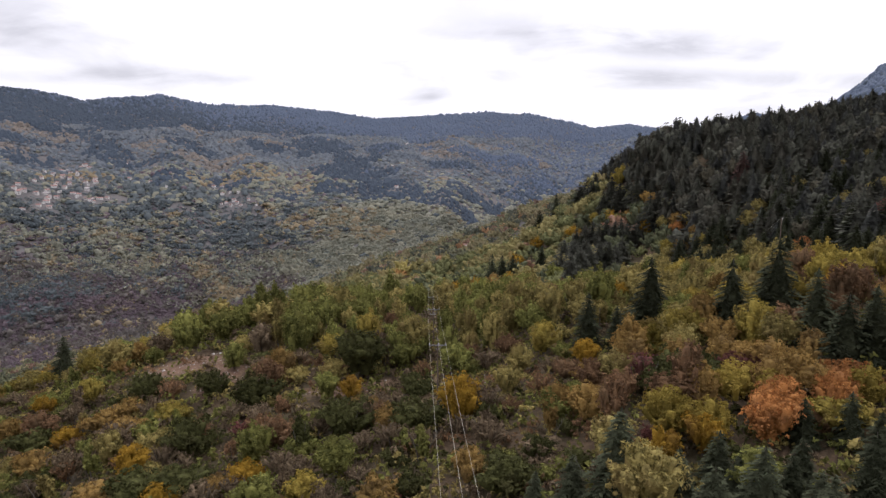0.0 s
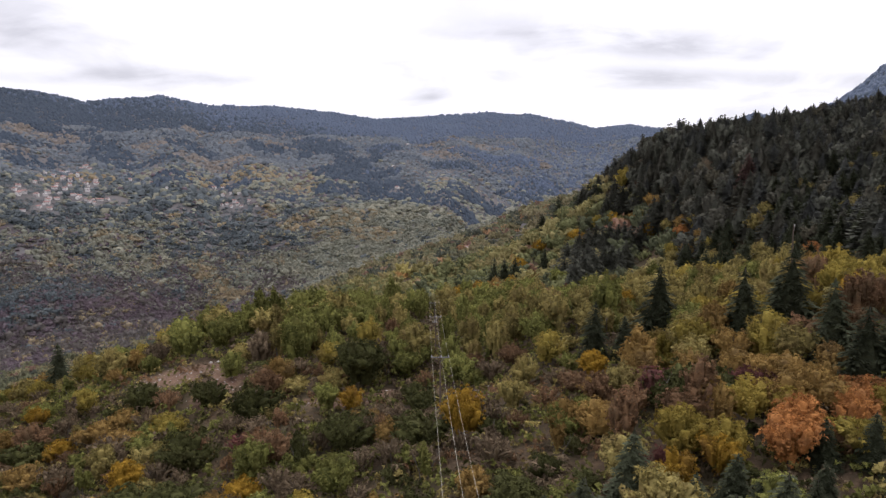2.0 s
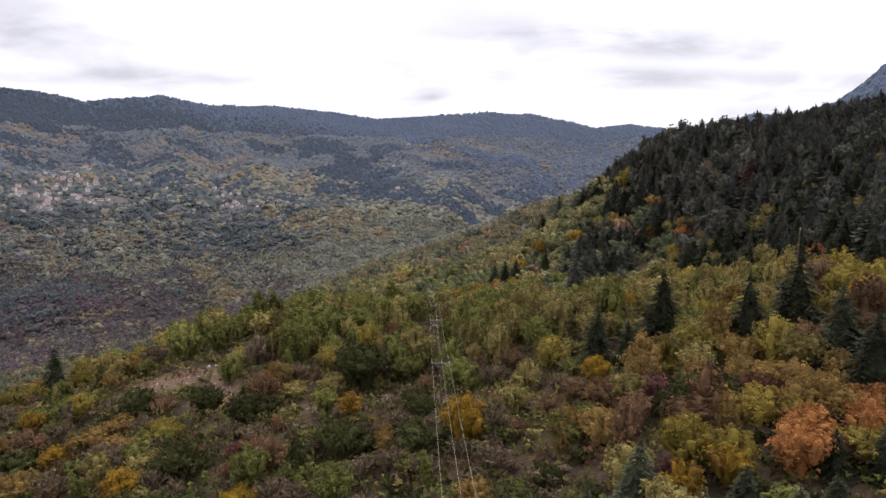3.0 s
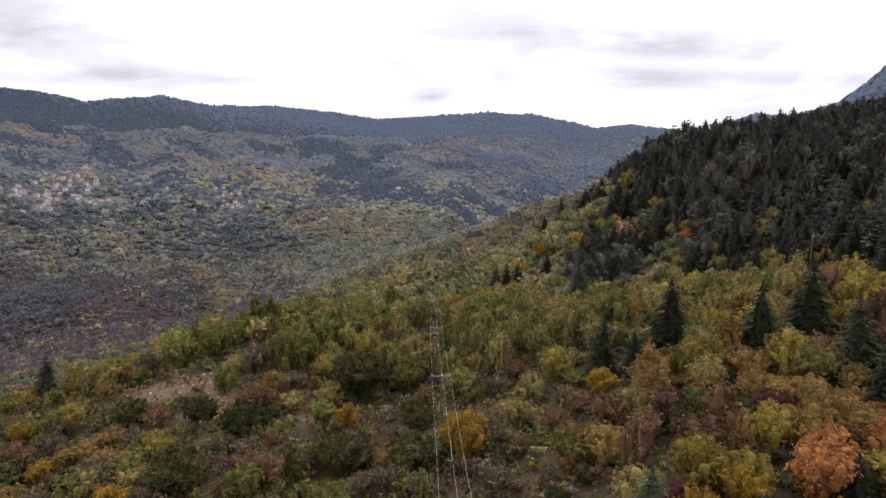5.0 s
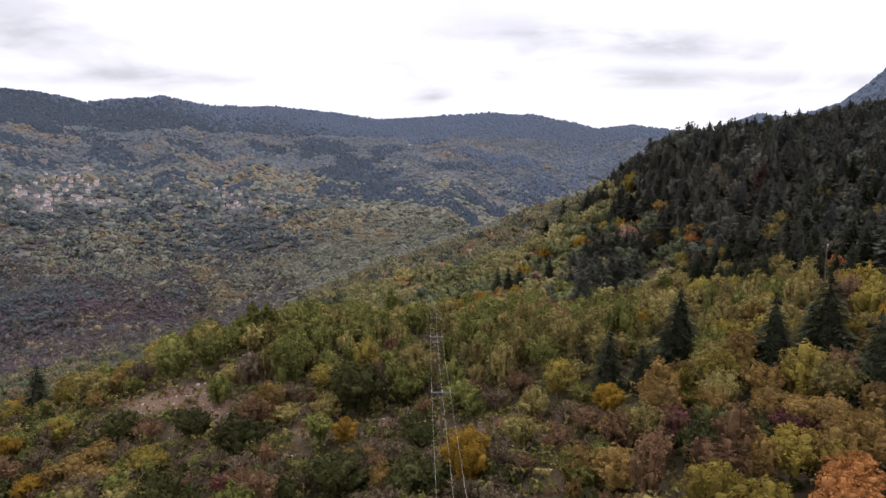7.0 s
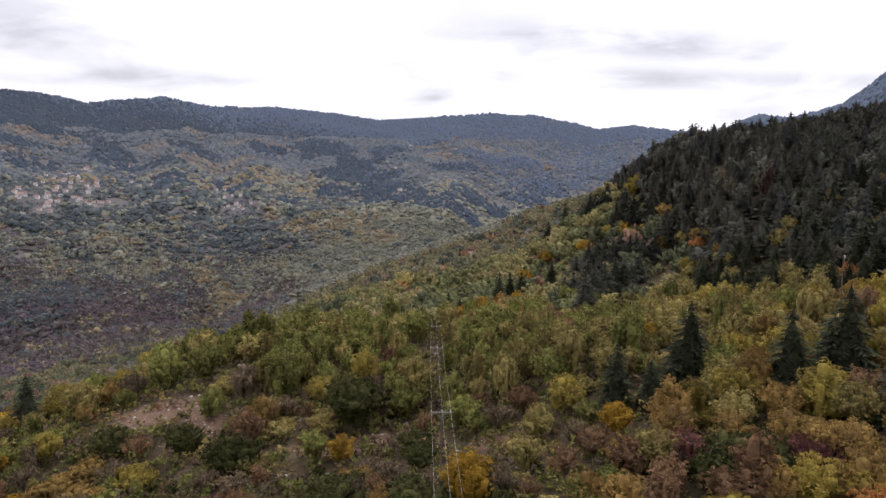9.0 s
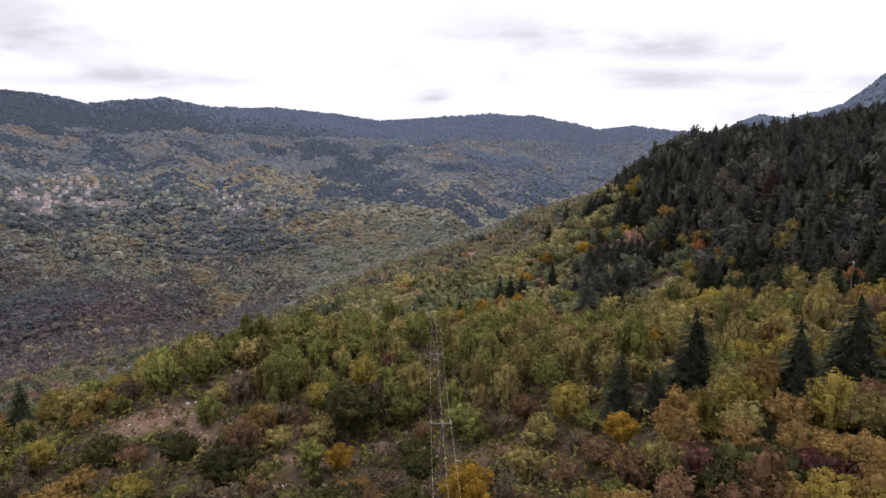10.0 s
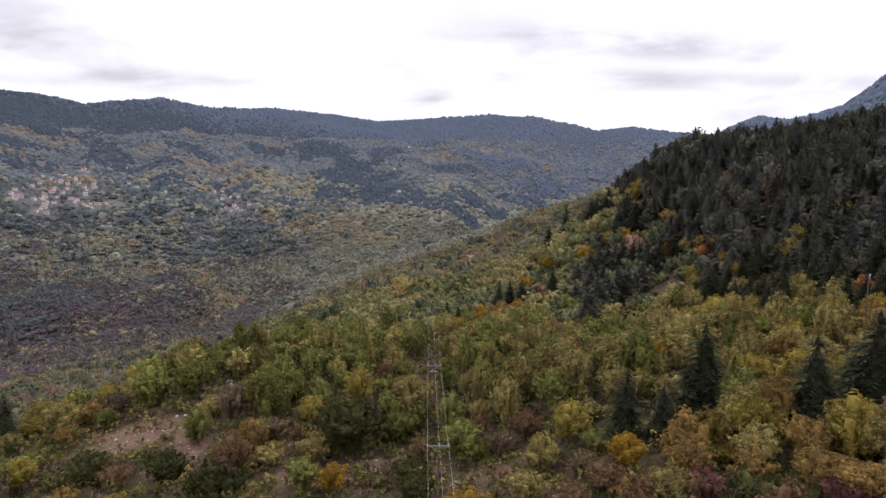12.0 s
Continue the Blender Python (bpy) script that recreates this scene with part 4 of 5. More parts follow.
def undergrowth():
    """Low brush and saplings between the trees."""
    rng = np.random.RandomState(13)
    forms = [crown_shape(np.random.RandomState(700 + k), 84, 1.1, 1.5, -0.2, 7, 0.17, 0.5) for k in range(6)]
    step = 1.9
    gx, gy = np.meshgrid(np.arange(-120, 110, step), np.arange(50, 142, step))
    x = gx.ravel() + rng.uniform(-0.5, 0.5, gx.size) * step
    y = gy.ravel() + rng.uniform(-0.5, 0.5, gy.size) * step
    bx, by = np.meshgrid(np.arange(-130, 90, 3.2), np.arange(142, 206, 3.2))
    x, y = np.concatenate([x, bx.ravel() + rng.uniform(-1.6, 1.6, bx.size)]), np.concatenate([y, by.ravel() + rng.uniform(-1.6, 1.6, by.size)])
    open_ground = lumps(x, y, 7) + 0.5 * rng.rand(len(x))
    keep = (np.abs(x) < 0.75 * y + 4) & ((open_ground > 0.24) | (y > 142)) & ~((y > 142) & (np.abs(x) > 0.6 * y)) & (~inside(x, y, CLEARINGS) | (rng.rand(len(x)) < 0.22))
    x, y = x[keep], y[keep]
    tints = ("russet", "bare", "dark", "green", "olive", "bare", "green", "russet", "bare")
    kind = np.clip((lumps(x + 70, y, 9) * 0.6 + 0.45 * rng.rand(len(x))) * len(tints) * 0.97, 0, len(tints) - 1).astype(int)
    for tint in sorted(set(tints)):
        m = np.isin(kind, [k for k, t in enumerate(tints) if t == tint])
        s = np.clip(rng.lognormal(0.16, 0.32, m.sum()), 0.6, 2.2) * np.where(y[m] > 142, 1.4, 1.0)
        joined("undergrowth", forms, rng.randint(0, 6, m.sum()), x[m], y[m], s, s * rng.uniform(0.7, 1.3, m.sum()), rng.uniform(0, 6.28, m.sum()), LEAF[tint], WORDS[tint] + " brush between the trees", 0.1)


# ---- joined woods, too many to count ----
def joined(name, protos, which, x, y, sx, sz, turn, material, label, sink=0.3, smooth=False):
    """One mesh of many trees: protos are (verts, faces) of equal face size."""
    all_v, all_f, all_t, base = [], [], [], 0
    z = height(x, y) - sink
    own = np.random.RandomState(len(x)).rand(len(x)).astype(np.float32)
    for k, (v, f) in enumerate(protos):
        m = which == k
        if not m.any():
            continue
        c, s = np.cos(turn[m])[:, None], np.sin(turn[m])[:, None]
        a, b = sx[m][:, None], sz[m][:, None]
        px = (v[:, 0] * c - v[:, 1] * s) * a + x[m][:, None]
        py = (v[:, 0] * s + v[:, 1] * c) * a + y[m][:, None]
        pz = v[:, 2] * b + z[m][:, None]
        n = m.sum()
        all_v.append(np.stack([px, py, pz], 2).reshape(-1, 3))
        all_f.append((f[None] + (np.arange(n) * len(v))[:, None, None]).reshape(-1, f.shape[1]) + base)
        all_t.append(np.repeat(own[m], len(v)))
        base += n * len(v)
    me = link_mesh(name, np.concatenate(all_v), np.concatenate(all_f), material, smooth)
    me.attributes.new("tree_tone", "FLOAT", "POINT").data.foreach_set("value", np.concatenate(all_t))
    return tagged(new(name, me), label, "woodland", kind="stuff")


def scatter(rng, n, b0, b1, r0, r1, power=1.0):
    """Even places in a sector of bearings and radii, denser towards the near end for power over 1."""
    b = np.radians(rng.uniform(b0, b1, n))
    r = (r0 ** (2 / power) + (r1 ** (2 / power) - r0 ** (2 / power)) * rng.rand(n)) ** (power / 2)
    return r * np.sin(b), r * np.cos(b)


def middle_woods():
    rng = np.random.RandomState(21)
    fine = [full_crown(40 + k, 340, 2.7, 5.0, -0.3, 9, 0.29, sides=5, steps=(0.91, 0.76, 0.2)) for k in range(6)]
    coarse = [full_crown(50 + k, 150, 2.7, 5.0, -0.3, 8, 0.40, fill=0.5, sides=5, steps=(0.91, 0.76, 0.2)) for k in range(6)]
    gx, gy = np.meshgrid(np.arange(-330, 200, 6.9), np.arange(203, 430, 6.9))
    x = gx.ravel() + rng.uniform(-3.4, 3.4, gx.size)
    y = gy.ravel() + rng.uniform(-3.4, 3.4, gy.size)
    ok = (x > -0.5 * y) & (x < 0.55 * y) & ~((x < -0.22 * y) & (y > 235) & (y < 330))
    fx, fy = scatter(rng, 3000, -36, 16, 425, 800)
    x, y = np.concatenate([x[ok], fx]), np.concatenate([y[ok], fy])
    ok = ((y < 430) | (np.hypot(x, y) > 425)) & ~near_house(x, y) & ~dark_slope(x, y) & ~bare_spot(x, y)
    for fir_x, fir_y, _ in FIRS + RIDGE_FIRS + FIR_STAND:
        ok &= ~((np.abs(x - fir_x) < 3.0) & (y > fir_y - 5) & (y < fir_y + 3))
    x, y = x[ok], y[ok]
    n = len(x)
    group = np.clip(lumps(x, y, 40) * 0.5 + rng.normal(0, 0.24, n) + 0.22, 0, 0.999)
    tints = ("dark", "green", "green", "olive", "green", "olive", "dark", "olive", "green", "olive", "russet", "olive", "lime", "olive", "ochre")
    group = np.where(x < -0.2 * y, group * 0.8, group)
    kind = (group * len(tints)).astype(int)
    for near, forms in ((True, fine), (False, coarse)):
        for tint in sorted(set(tints)):
            m = np.isin(kind, [k for k, t in enumerate(tints) if t == tint]) & ((y < 400) == near)
            s = np.clip(rng.lognormal(0.40, 0.24, m.sum()), 0.8, 2.4) * (1 + np.hypot(x[m], y[m]) / 2500)
            if m.any():
                joined("mixed_woods", forms, rng.randint(0, 6, m.sum()), x[m], y[m], s, s * rng.uniform(0.65, 1.1, m.sum()), rng.uniform(0, 6.28, m.sum()), (MIDDLE_LEAF if near else HAZED_LEAF)[tint], WORDS[tint] + " woodland on the middle slope", 1.4, True)


def dark_slope(x, y):
    """The steep conifer slope on the east side."""
    edge = 77 + 0.05 * (y - 130) + 16 * fractal(x, y, 60)
    return (x > edge) & (y > 100) & (y < 520)


def conifer_slope():
    rng = np.random.RandomState(31)
    firs = [together(dome(np.random.RandomState(k), ((0, 11.4), (0.6, 9.0), (1.6, 4.0), (1.9, 0.3)), 7), fir_shape(np.random.RandomState(60 + k), 12.0, 3.1, 15, 10, 5, 1.35)) for k in range(6)]
    pines = [full_crown(80 + k, 520, 2.9, 9.0, 0.8, 13, 0.36, 0.7, fill=0.75, sides=5, steps=(0.91, 0.76, 0.2)) for k in range(6)]
    step = 5.2
    gx, gy = np.meshgrid(np.arange(60, 330, step), np.arange(100, 400, step))
    x = gx.ravel() + rng.uniform(-0.48, 0.48, gx.size) * step
    y = gy.ravel() + rng.uniform(-0.48, 0.48, gy.size) * step
    ok = dark_slope(x, y) & (x < 0.75 * y + 16) & ((y > 205) | (x > 92))
    for ex, ey in ((109, 229), (83, 221), (87, 266)):
        ok &= np.hypot(x - ex, y - ey + 1) > 2.6
    x, y = np.append(x[ok], (95, 98, 93.5, 97.5, 101)), np.append(y[ok], (249, 254, 245.5, 259.5, 249))
    n = len(x)
    kind = lumps(x, y, 36) + rng.normal(0, 0.22, n) - 0.006 * np.clip(height(x, y) - EYE - 10, 0, 90) > 0.06
    shade = rng.rand(n)
    for flag, forms, tints in ((True, firs, ("slope_fir", "black_fir", "pine")), (False, pines, ("pine", "slope_fir", "pale_pine"))):
        for k, tint in enumerate(tints):
            m = (kind == flag) & (shade >= (0, 0.38, 0.72)[k]) & (shade < (0.38, 0.72, 1.0)[k])
            s = rng.uniform(0.8, 1.45, m.sum()) * (0.92 if flag else 1.0)
            joined("conifer_forest", forms, rng.randint(0, len(forms), m.sum()), x[m], y[m], s * (1.22 if flag else 1.0), s * rng.uniform(0.7, 0.95, m.sum()) * (0.87 if flag else 1.0), rng.uniform(0, 6.28, m.sum()), LEAF[tint], "dense dark conifer forest on the steep slope", smooth=True)


# houses of the village across the valley, of the hamlet below it and of single farms
VILLAGE = ((-840, 1231), (-851, 1259), (-827, 1240), (-861, 1327), (-913, 1445), (-901, 1489), (-889, 1446), (-868, 1468), (-880, 1534), (-881, 1560),
        (-838, 1444), (-860, 1425), (-831, 1401), (-811, 1366), (-852, 1408), (-838, 1366), (-824, 1331), (-803, 1334), (-813, 1290), (-807, 1274),
        (-793, 1265), (-795, 1304), (-783, 1239), (-779, 1208), (-782, 1164), (-824, 1217), (-792, 1395), (-777, 1378), (-791, 1433))
VILLAGE += ((-773, 1401), (-761, 1344), (-751, 1288), (-735, 1290), (-725, 1285), (-714, 1283), (-726, 1301), (-707, 1321), (-752, 1510), (-715, 1307),
        (-626, 1423), (-690, 1485), (-831, 1665), (-763, 1214), (-754, 1301), (-869, 1363), (-881, 1422), (-887, 1486), (-849, 1465), (-829, 1346),
        (-817, 1420), (-879, 1547), (-862, 1536), (-783, 1416), (-789, 1251), (-782, 1227), (-783, 1271), (-828, 1228), (-813, 1255), (-769, 1305))
HAMLET = ((-524, 1492), (-508, 1499), (-484, 1486), (-563, 1545), (-546, 1554), (-504, 1426), (-496, 1435), (-480, 1442), (-467, 1423), (-453, 1407),
        (-442, 1427), (-413, 1388), (-478, 1415))
FARMS = ((-129, 2278), (29, 2179), (-150, 1863), (-116, 1576), (22, 583), (56, 510))
# trees lowered so the camera sees village and hamlet: bearing, distance and half widths
LOW_TREES = ((-32.5, 1560, 3.2, 170), (-18.3, 1510, 2.3, 60))
# stands of one kind among the far woods
STANDS = {
    "deep_green": ((-31.4, 1394, 4.2, 85), (-19.3, 1393, 4.4, 101), (-16.0, 1287, 3.0, 52), (-33.6, 1010, 2.6, 61), (-25.0, 1434, 2.8, 59), (-31.7, 1033, 2.6, 33)),
    "olive": ((-4.5, 1331, 6.2, 87), (-7.6, 1156, 3.1, 55), (3.2, 1492, 4.1, 58), (-15.9, 1613, 3.0, 59), (-29.1, 1288, 1.8, 34)),
    "brown": ((-30.2, 970, 4.9, 87), (-24.9, 991, 2.1, 78), (-22.5, 1121, 2.4, 55), (-34.4, 954, 2.6, 70), (-28.1, 1070, 4.6, 54)),
    "ochre": ((-13.0, 1567, 2.0, 42), (-12.6, 1334, 1.8, 68), (-11.0, 1277, 1.0, 66), (-10.1, 1210, 1.0, 29), (-16.8, 1685, 2.7, 74), (-9.2, 1330, 3.0, 60), (-6.5, 1225, 2.2, 40),
        (-7.6, 1208, 1.3, 27), (-23.3, 1393, 0.7, 27), (-21.2, 1143, 1.1, 37), (-19.9, 1072, 0.7, 29),
        (-19.7, 1017, 2.2, 23), (-15.5, 1396, 1.5, 40), (-29.7, 1639, 2.7, 50)),
    "tawny": ((0.8, 2110, 2.6, 80), (-0.9, 2289, 1.8, 46), (2.8, 2360, 2.4, 50), (-33.6, 2110, 1.4, 60), (-30.8, 2150, 1.8, 90), (-24.2, 2050, 2.0, 50), (-20.0, 1890, 3.0, 60),
        (-34.4, 1880, 1.4, 56), (-21.6, 2290, 1.0, 60), (-17.7, 2215, 2.0, 40), (8.4, 2160, 1.2, 90), (-14.2, 2130, 1.6, 50)),
    "conifer": ((-33.4, 1811, 2.1, 63), (-27.5, 1904, 1.8, 91), (-10.0, 1701, 2.1, 65), (-13.8, 1519, 1.4, 26), (-9.6, 1551, 2.0, 44), (-6.8, 1774, 3.1, 97), (-4.5, 1549, 3.6, 97),
        (-0.4, 1484, 3.1, 90), (3.2, 1631, 2.6, 68), (-5.5, 2152, 1.6, 101), (0.6, 1934, 2.3, 66), (2.6, 2180, 2.3, 107), (-21.7, 2064, 2.2, 81), (-15.6, 2046, 1.6, 61),
        (-11.5, 2090, 2.3, 166), (-8.5, 1914, 1.6, 115), (-18.2, 1631, 2.0, 31), (-24.4, 1855, 1.4, 50), (5.7, 2119, 2.6, 103), (8.7, 1916, 2.6, 79), (7.2, 1775, 2.1, 48),
        (-28.4, 2087, 1.4, 91)),
}


def in_stand(x, y, ovals):
    """Inside ovals given by bearing, distance and their half widths, with ragged edges."""
    b, r = np.degrees(np.arctan2(x, y)), np.hypot(x, y)
    hit = np.zeros(np.shape(x), bool)
    edge = 1 + 1.5 * fractal(x, y, 90)
    for cb, cr, hb, hr in ovals:
        hit |= ((b - cb) / hb) ** 2 + ((r - cr) / hr) ** 2 < edge
    return hit


def near_house(x, y):
    hit = np.zeros(np.shape(x), bool)
    for hx, hy in VILLAGE + HAMLET + FARMS[:4]:
        away = np.hypot(hx, hy)
        along, aside = (x * hx + y * hy) / away - away, (x * hy - y * hx) / away
        hit |= (np.abs(aside) < 9) & (along > -18) & (along < 4)
    return hit


def far_woods():
    rng = np.random.RandomState(41)
    x, y = scatter(rng, 84000, -42, 37, 1000, 3350, 1.6)
    vx, vy = scatter(rng, 19000, -42, -9, 760, 1160)
    fx, fy = scatter(rng, 3600, -10, 9, 905, 1330)
    gx, gy = scatter(rng, 1600, -36, -29, 1330, 1720)
    x, y = np.concatenate([x, vx, gx, fx]), np.concatenate([y, vy, gy, fy])
    r = np.hypot(x, y)
    bearing = np.degrees(np.arctan2(x, y))
    rv, rc = np.interp(bearing, BEARING, FLOOR_R), np.interp(bearing, CREST_B, CREST_R)
    up = (r - rv) / (rc - rv)
    glade = fractal(x + 900, y, 150) > np.where(r < 1150, 0.42, np.where(r < 1900, 0.55, 9.0))
    ok = (r > 600) & (up < 1.02) & ~near_house(x, y) & ~(in_stand(x, y, FIELDS) & (lumps(x, y, 22) + 0.5 * rng.rand(len(x)) < 0.66)) & ~(glade & (rng.rand(len(x)) < 0.45))
    open_slope = (bearing < -18) & (r < 1130) & (0.55 * lumps(x, y + 300, 34) + 0.6 * lumps(x, y, 11) + 0.5 * rng.rand(len(x)) > 1.2)
    ok &= ~open_slope & ~((r < 900) & (bearing > -15))
    low_trees = in_stand(x, y, LOW_TREES)
    ok &= ~(low_trees & (rng.rand(len(x)) < 0.15))
    x, y, r, up, bearing = x[ok], y[ok], r[ok], up[ok], bearing[ok]
    z = height(x, y) - EYE
    n = len(x)
    # the general mix, then the stands
    mix = np.clip(lumps(x, y, 120) * 0.45 + lumps(x + 40, y, 38) * 0.46 + rng.normal(0.02, 0.15, n), 0, 0.999)
    tone = np.array(["deep_green", "deep_green", "deep_green", "olive", "brown", "olive", "ochre"], dtype="U16")[(mix * 7).astype(int)]
    tone[(r < 1080 + 240 * fractal(x, y, 160) + rng.normal(0, 50, n)) & (bearing < -8) & ((tone == "olive") | (tone == "deep_green") & (lumps(x, y + 90, 30) + rng.normal(0, 0.12, n) > 0.5))] = "moss"
    tone[(r < 1080 + 240 * fractal(x, y, 160) + rng.normal(0, 50, n)) & (bearing < -8) & (lumps(x + 200, y, 34) + rng.normal(0, 0.16, n) > 0.56)] = "brown"
    tone[(r < 1180 + 60 * fractal(x, y, 80)) & (bearing < -12) & (tone == "deep_green") & (rng.rand(n) < 0.55)] = "moss"
    tone[(r < 1100) & (bearing < -12) & (tone == "ochre")] = "brown"
    tone[(r < 1350) & (bearing < -12) & (rng.rand(n) < 0.05)] = "ochre"
    tone[(r < 1350) & (r > 1120) & (bearing < -12) & (rng.rand(n) < 0.06)] = "olive"
    # past about 1700 m, tones with more painted haze
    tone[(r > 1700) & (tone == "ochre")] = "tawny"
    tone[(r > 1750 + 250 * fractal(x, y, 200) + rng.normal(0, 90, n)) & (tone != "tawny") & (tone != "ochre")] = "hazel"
    tone[(bearing > -13 + 9 * fractal(x + 50, y, 120) + rng.normal(0, 0.5, n)) & (bearing < 14) & (r < 1330 + 22 * (bearing + 13) + 200 * fractal(x, y, 150) + rng.normal(0, 30, n)) & (tone != "ochre") & (rng.rand(n) < 0.8)] = "olive"
    grove = fractal(x + 300, y, 110) + 0.5 * fractal(x, y + 500, 260)
    belt = np.clip((z - 60) / 400, -0.1, 0.3) + 3 * np.clip((z - 175) / 60, 0, 1)
    tone[(belt + 0.9 * grove + rng.normal(0, 0.05, n) > 0.40) & (r > 1500)] = "conifer"
    for kind, ovals in STANDS.items():
        tone[in_stand(x, y, ovals) & (rng.rand(n) < {"conifer": 0.94, "brown": 0.6, "ochre": 0.5, "tawny": 0.75}.get(kind, 0.7))] = kind
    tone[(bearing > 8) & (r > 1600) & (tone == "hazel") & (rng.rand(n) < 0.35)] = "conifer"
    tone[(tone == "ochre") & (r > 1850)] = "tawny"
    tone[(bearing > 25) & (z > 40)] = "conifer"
    # the farthest conifers take the most haze-tinted needles
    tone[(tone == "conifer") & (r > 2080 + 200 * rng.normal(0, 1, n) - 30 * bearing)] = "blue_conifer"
    size = np.interp(r, [700, 1000, 1300, 1700, 3300], [4.3, 4.8, 5.0, 5.3, 6.2]) * np.clip(rng.lognormal(-0.05, 0.28, n), 0.45, 1.55)
    flat = np.interp(r, [900, 1250, 1500], [1.0, 0.85, 0.66]) * np.where(bearing > -13, 0.8, 1.0)
    size *= (0.75 + 0.65 * lumps(x + 77, y + 31, 75)) * np.where(in_stand(x, y, LOW_TREES), 0.6, 1.0)
    size *= np.where(tone == "brown", 0.75, np.where((tone == "conifer") | (tone == "blue_conifer"), 1.12, 1.0)) 
    def head(seed, rings, sides, rough):
        rnd = np.random.RandomState(seed)
        v, f = dome(rnd, rings, sides)
        v[:, :2] *= 1 + rnd.uniform(-rough, rough, (len(v), 1))
        v[:, 2] += rnd.uniform(-rough, rough, len(v)) * (v[:, 2] > 0.2)
        return v, f

    leafy_heads = [together(heart_shape(np.random.RandomState(900 + k), 1.0, 1.75, -0.1, 3, 0.3, 1.6, 5, (1.0, 0.66, 0.0)), crown_shape(np.random.RandomState(920 + k), 34, 1.7, 1.85, 0.0, 6, 0.25, 0.2, 0.3, 0.6)) for k in range(16)]
    sparse_heads = [head(930 + k, ((0, 1.6), (0.75, 1.3), (1.0, 0.2)), 6, 0.32) for k in range(16)]
    spires = [head(960 + k, ((0, 2.5), (0.5, 1.4), (0.9, -0.2)), 6, 0.12) for k in range(12)]
    words = {"deep_green": "deep green", "moss": "moss-green", "olive": "olive-green", "ochre": "ochre-yellow", "tawny": "tawny brown", "brown": "bare purple-brown", "hazel": "haze-tinted grey-green", "conifer": "haze-tinted blue-green conifer", "blue_conifer": "heavily haze-tinted blue conifer"}
    close = r < 1420 + rng.normal(0, 110, n)
    for kind in words:
        for near in (True, False):
            m = (tone == kind) & (close == near)
            c = m.sum()
            if c == 0:
                continue
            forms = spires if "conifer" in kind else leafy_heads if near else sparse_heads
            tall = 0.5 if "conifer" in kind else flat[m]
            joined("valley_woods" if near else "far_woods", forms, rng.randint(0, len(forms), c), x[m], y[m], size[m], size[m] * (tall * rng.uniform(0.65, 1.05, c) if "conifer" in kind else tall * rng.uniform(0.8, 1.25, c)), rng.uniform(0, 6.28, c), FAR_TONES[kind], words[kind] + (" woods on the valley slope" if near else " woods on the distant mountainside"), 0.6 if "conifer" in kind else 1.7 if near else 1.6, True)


far_woods()
middle_woods()
conifer_slope()
plant_hillside()
undergrowth()


# ---- houses ----
def box(bm, x0, x1, y0, y1, z0, z1):
    v = [bm.verts.new(p) for p in ((x0, y0, z0), (x1, y0, z0), (x1, y1, z0), (x0, y1, z0), (x0, y0, z1), (x1, y0, z1), (x1, y1, z1), (x0, y1, z1))]
    for f in ((3, 2, 1, 0), (4, 5, 6, 7), (0, 1, 5, 4), (1, 2, 6, 5), (2, 3, 7, 6), (3, 0, 4, 7)):
        bm.faces.new([v[k] for k in f])
    return v


def done(name, bm, material):
    bmesh.ops.recalc_face_normals(bm, faces=bm.faces)
    me = bpy.data.meshes.new(name)
    bm.to_mesh(me)
    bm.free()
    me.materials.append(material)
    return me


def house_meshes(long, deep, tall, rise, roof):
    """Walls with gables, a roof with eaves, a chimney, windows and a door."""
    bm = bmesh.new()
    box(bm, -long / 2, long / 2, -deep / 2, deep / 2, -3, tall)
    for s in (-1, 1):
        v = [bm.verts.new(p) for p in ((s * long / 2, -deep / 2, tall), (s * long / 2, deep / 2, tall), (s * long / 2, 0, tall + rise))]
        w = [bm.verts.new((p.co.x - s * 0.3, p.co.y, p.co.z)) for p in v]
        bm.faces.new(v)
        bm.faces.new(w)
        for k in range(3):
            bm.faces.new((v[k], v[(k + 1) % 3], w[(k + 1) % 3], w[k]))
    wall = done("wall", bm, PLASTER)
    bm = bmesh.new()
    e, t = 0.5, 0.22
    k = rise / (deep / 2)
    section = [(-deep / 2 - e, tall - k * e), (0, tall + rise), (deep / 2 + e, tall - k * e), (deep / 2 + e, tall - k * e + t), (0, tall + rise + t), (-deep / 2 - e, tall - k * e + t)]
    a = [bm.verts.new((-long / 2 - e, y, z)) for y, z in section]
    b = [bm.verts.new((long / 2 + e, y, z)) for y, z in section]
    for n in range(6):
        bm.faces.new((a[n], a[(n + 1) % 6], b[(n + 1) % 6], b[n]))
    for q in (a, b):
        bm.faces.new((q[0], q[1], q[4], q[5]))
        bm.faces.new((q[1], q[2], q[3], q[4]))
    top = done("roof", bm, roof)
    bm = bmesh.new()
    box(bm, long * 0.2, long * 0.2 + 0.7, -0.35, 0.35, tall + rise * 0.5, tall + rise + 0.9)
    chimney = done("chimney", bm, PLASTER)
    bm = bmesh.new()
    box(bm, -0.6, 0.6, -0.06, 0.06, 0, 1.4)
    pane = done("window", bm, DARK_PANE)
    bm = bmesh.new()
    box(bm, -0.55, 0.55, -0.06, 0.06, 0, 2.1)
    door = done("door", bm, DOOR_WOOD)
    return wall, top, chimney, pane, door


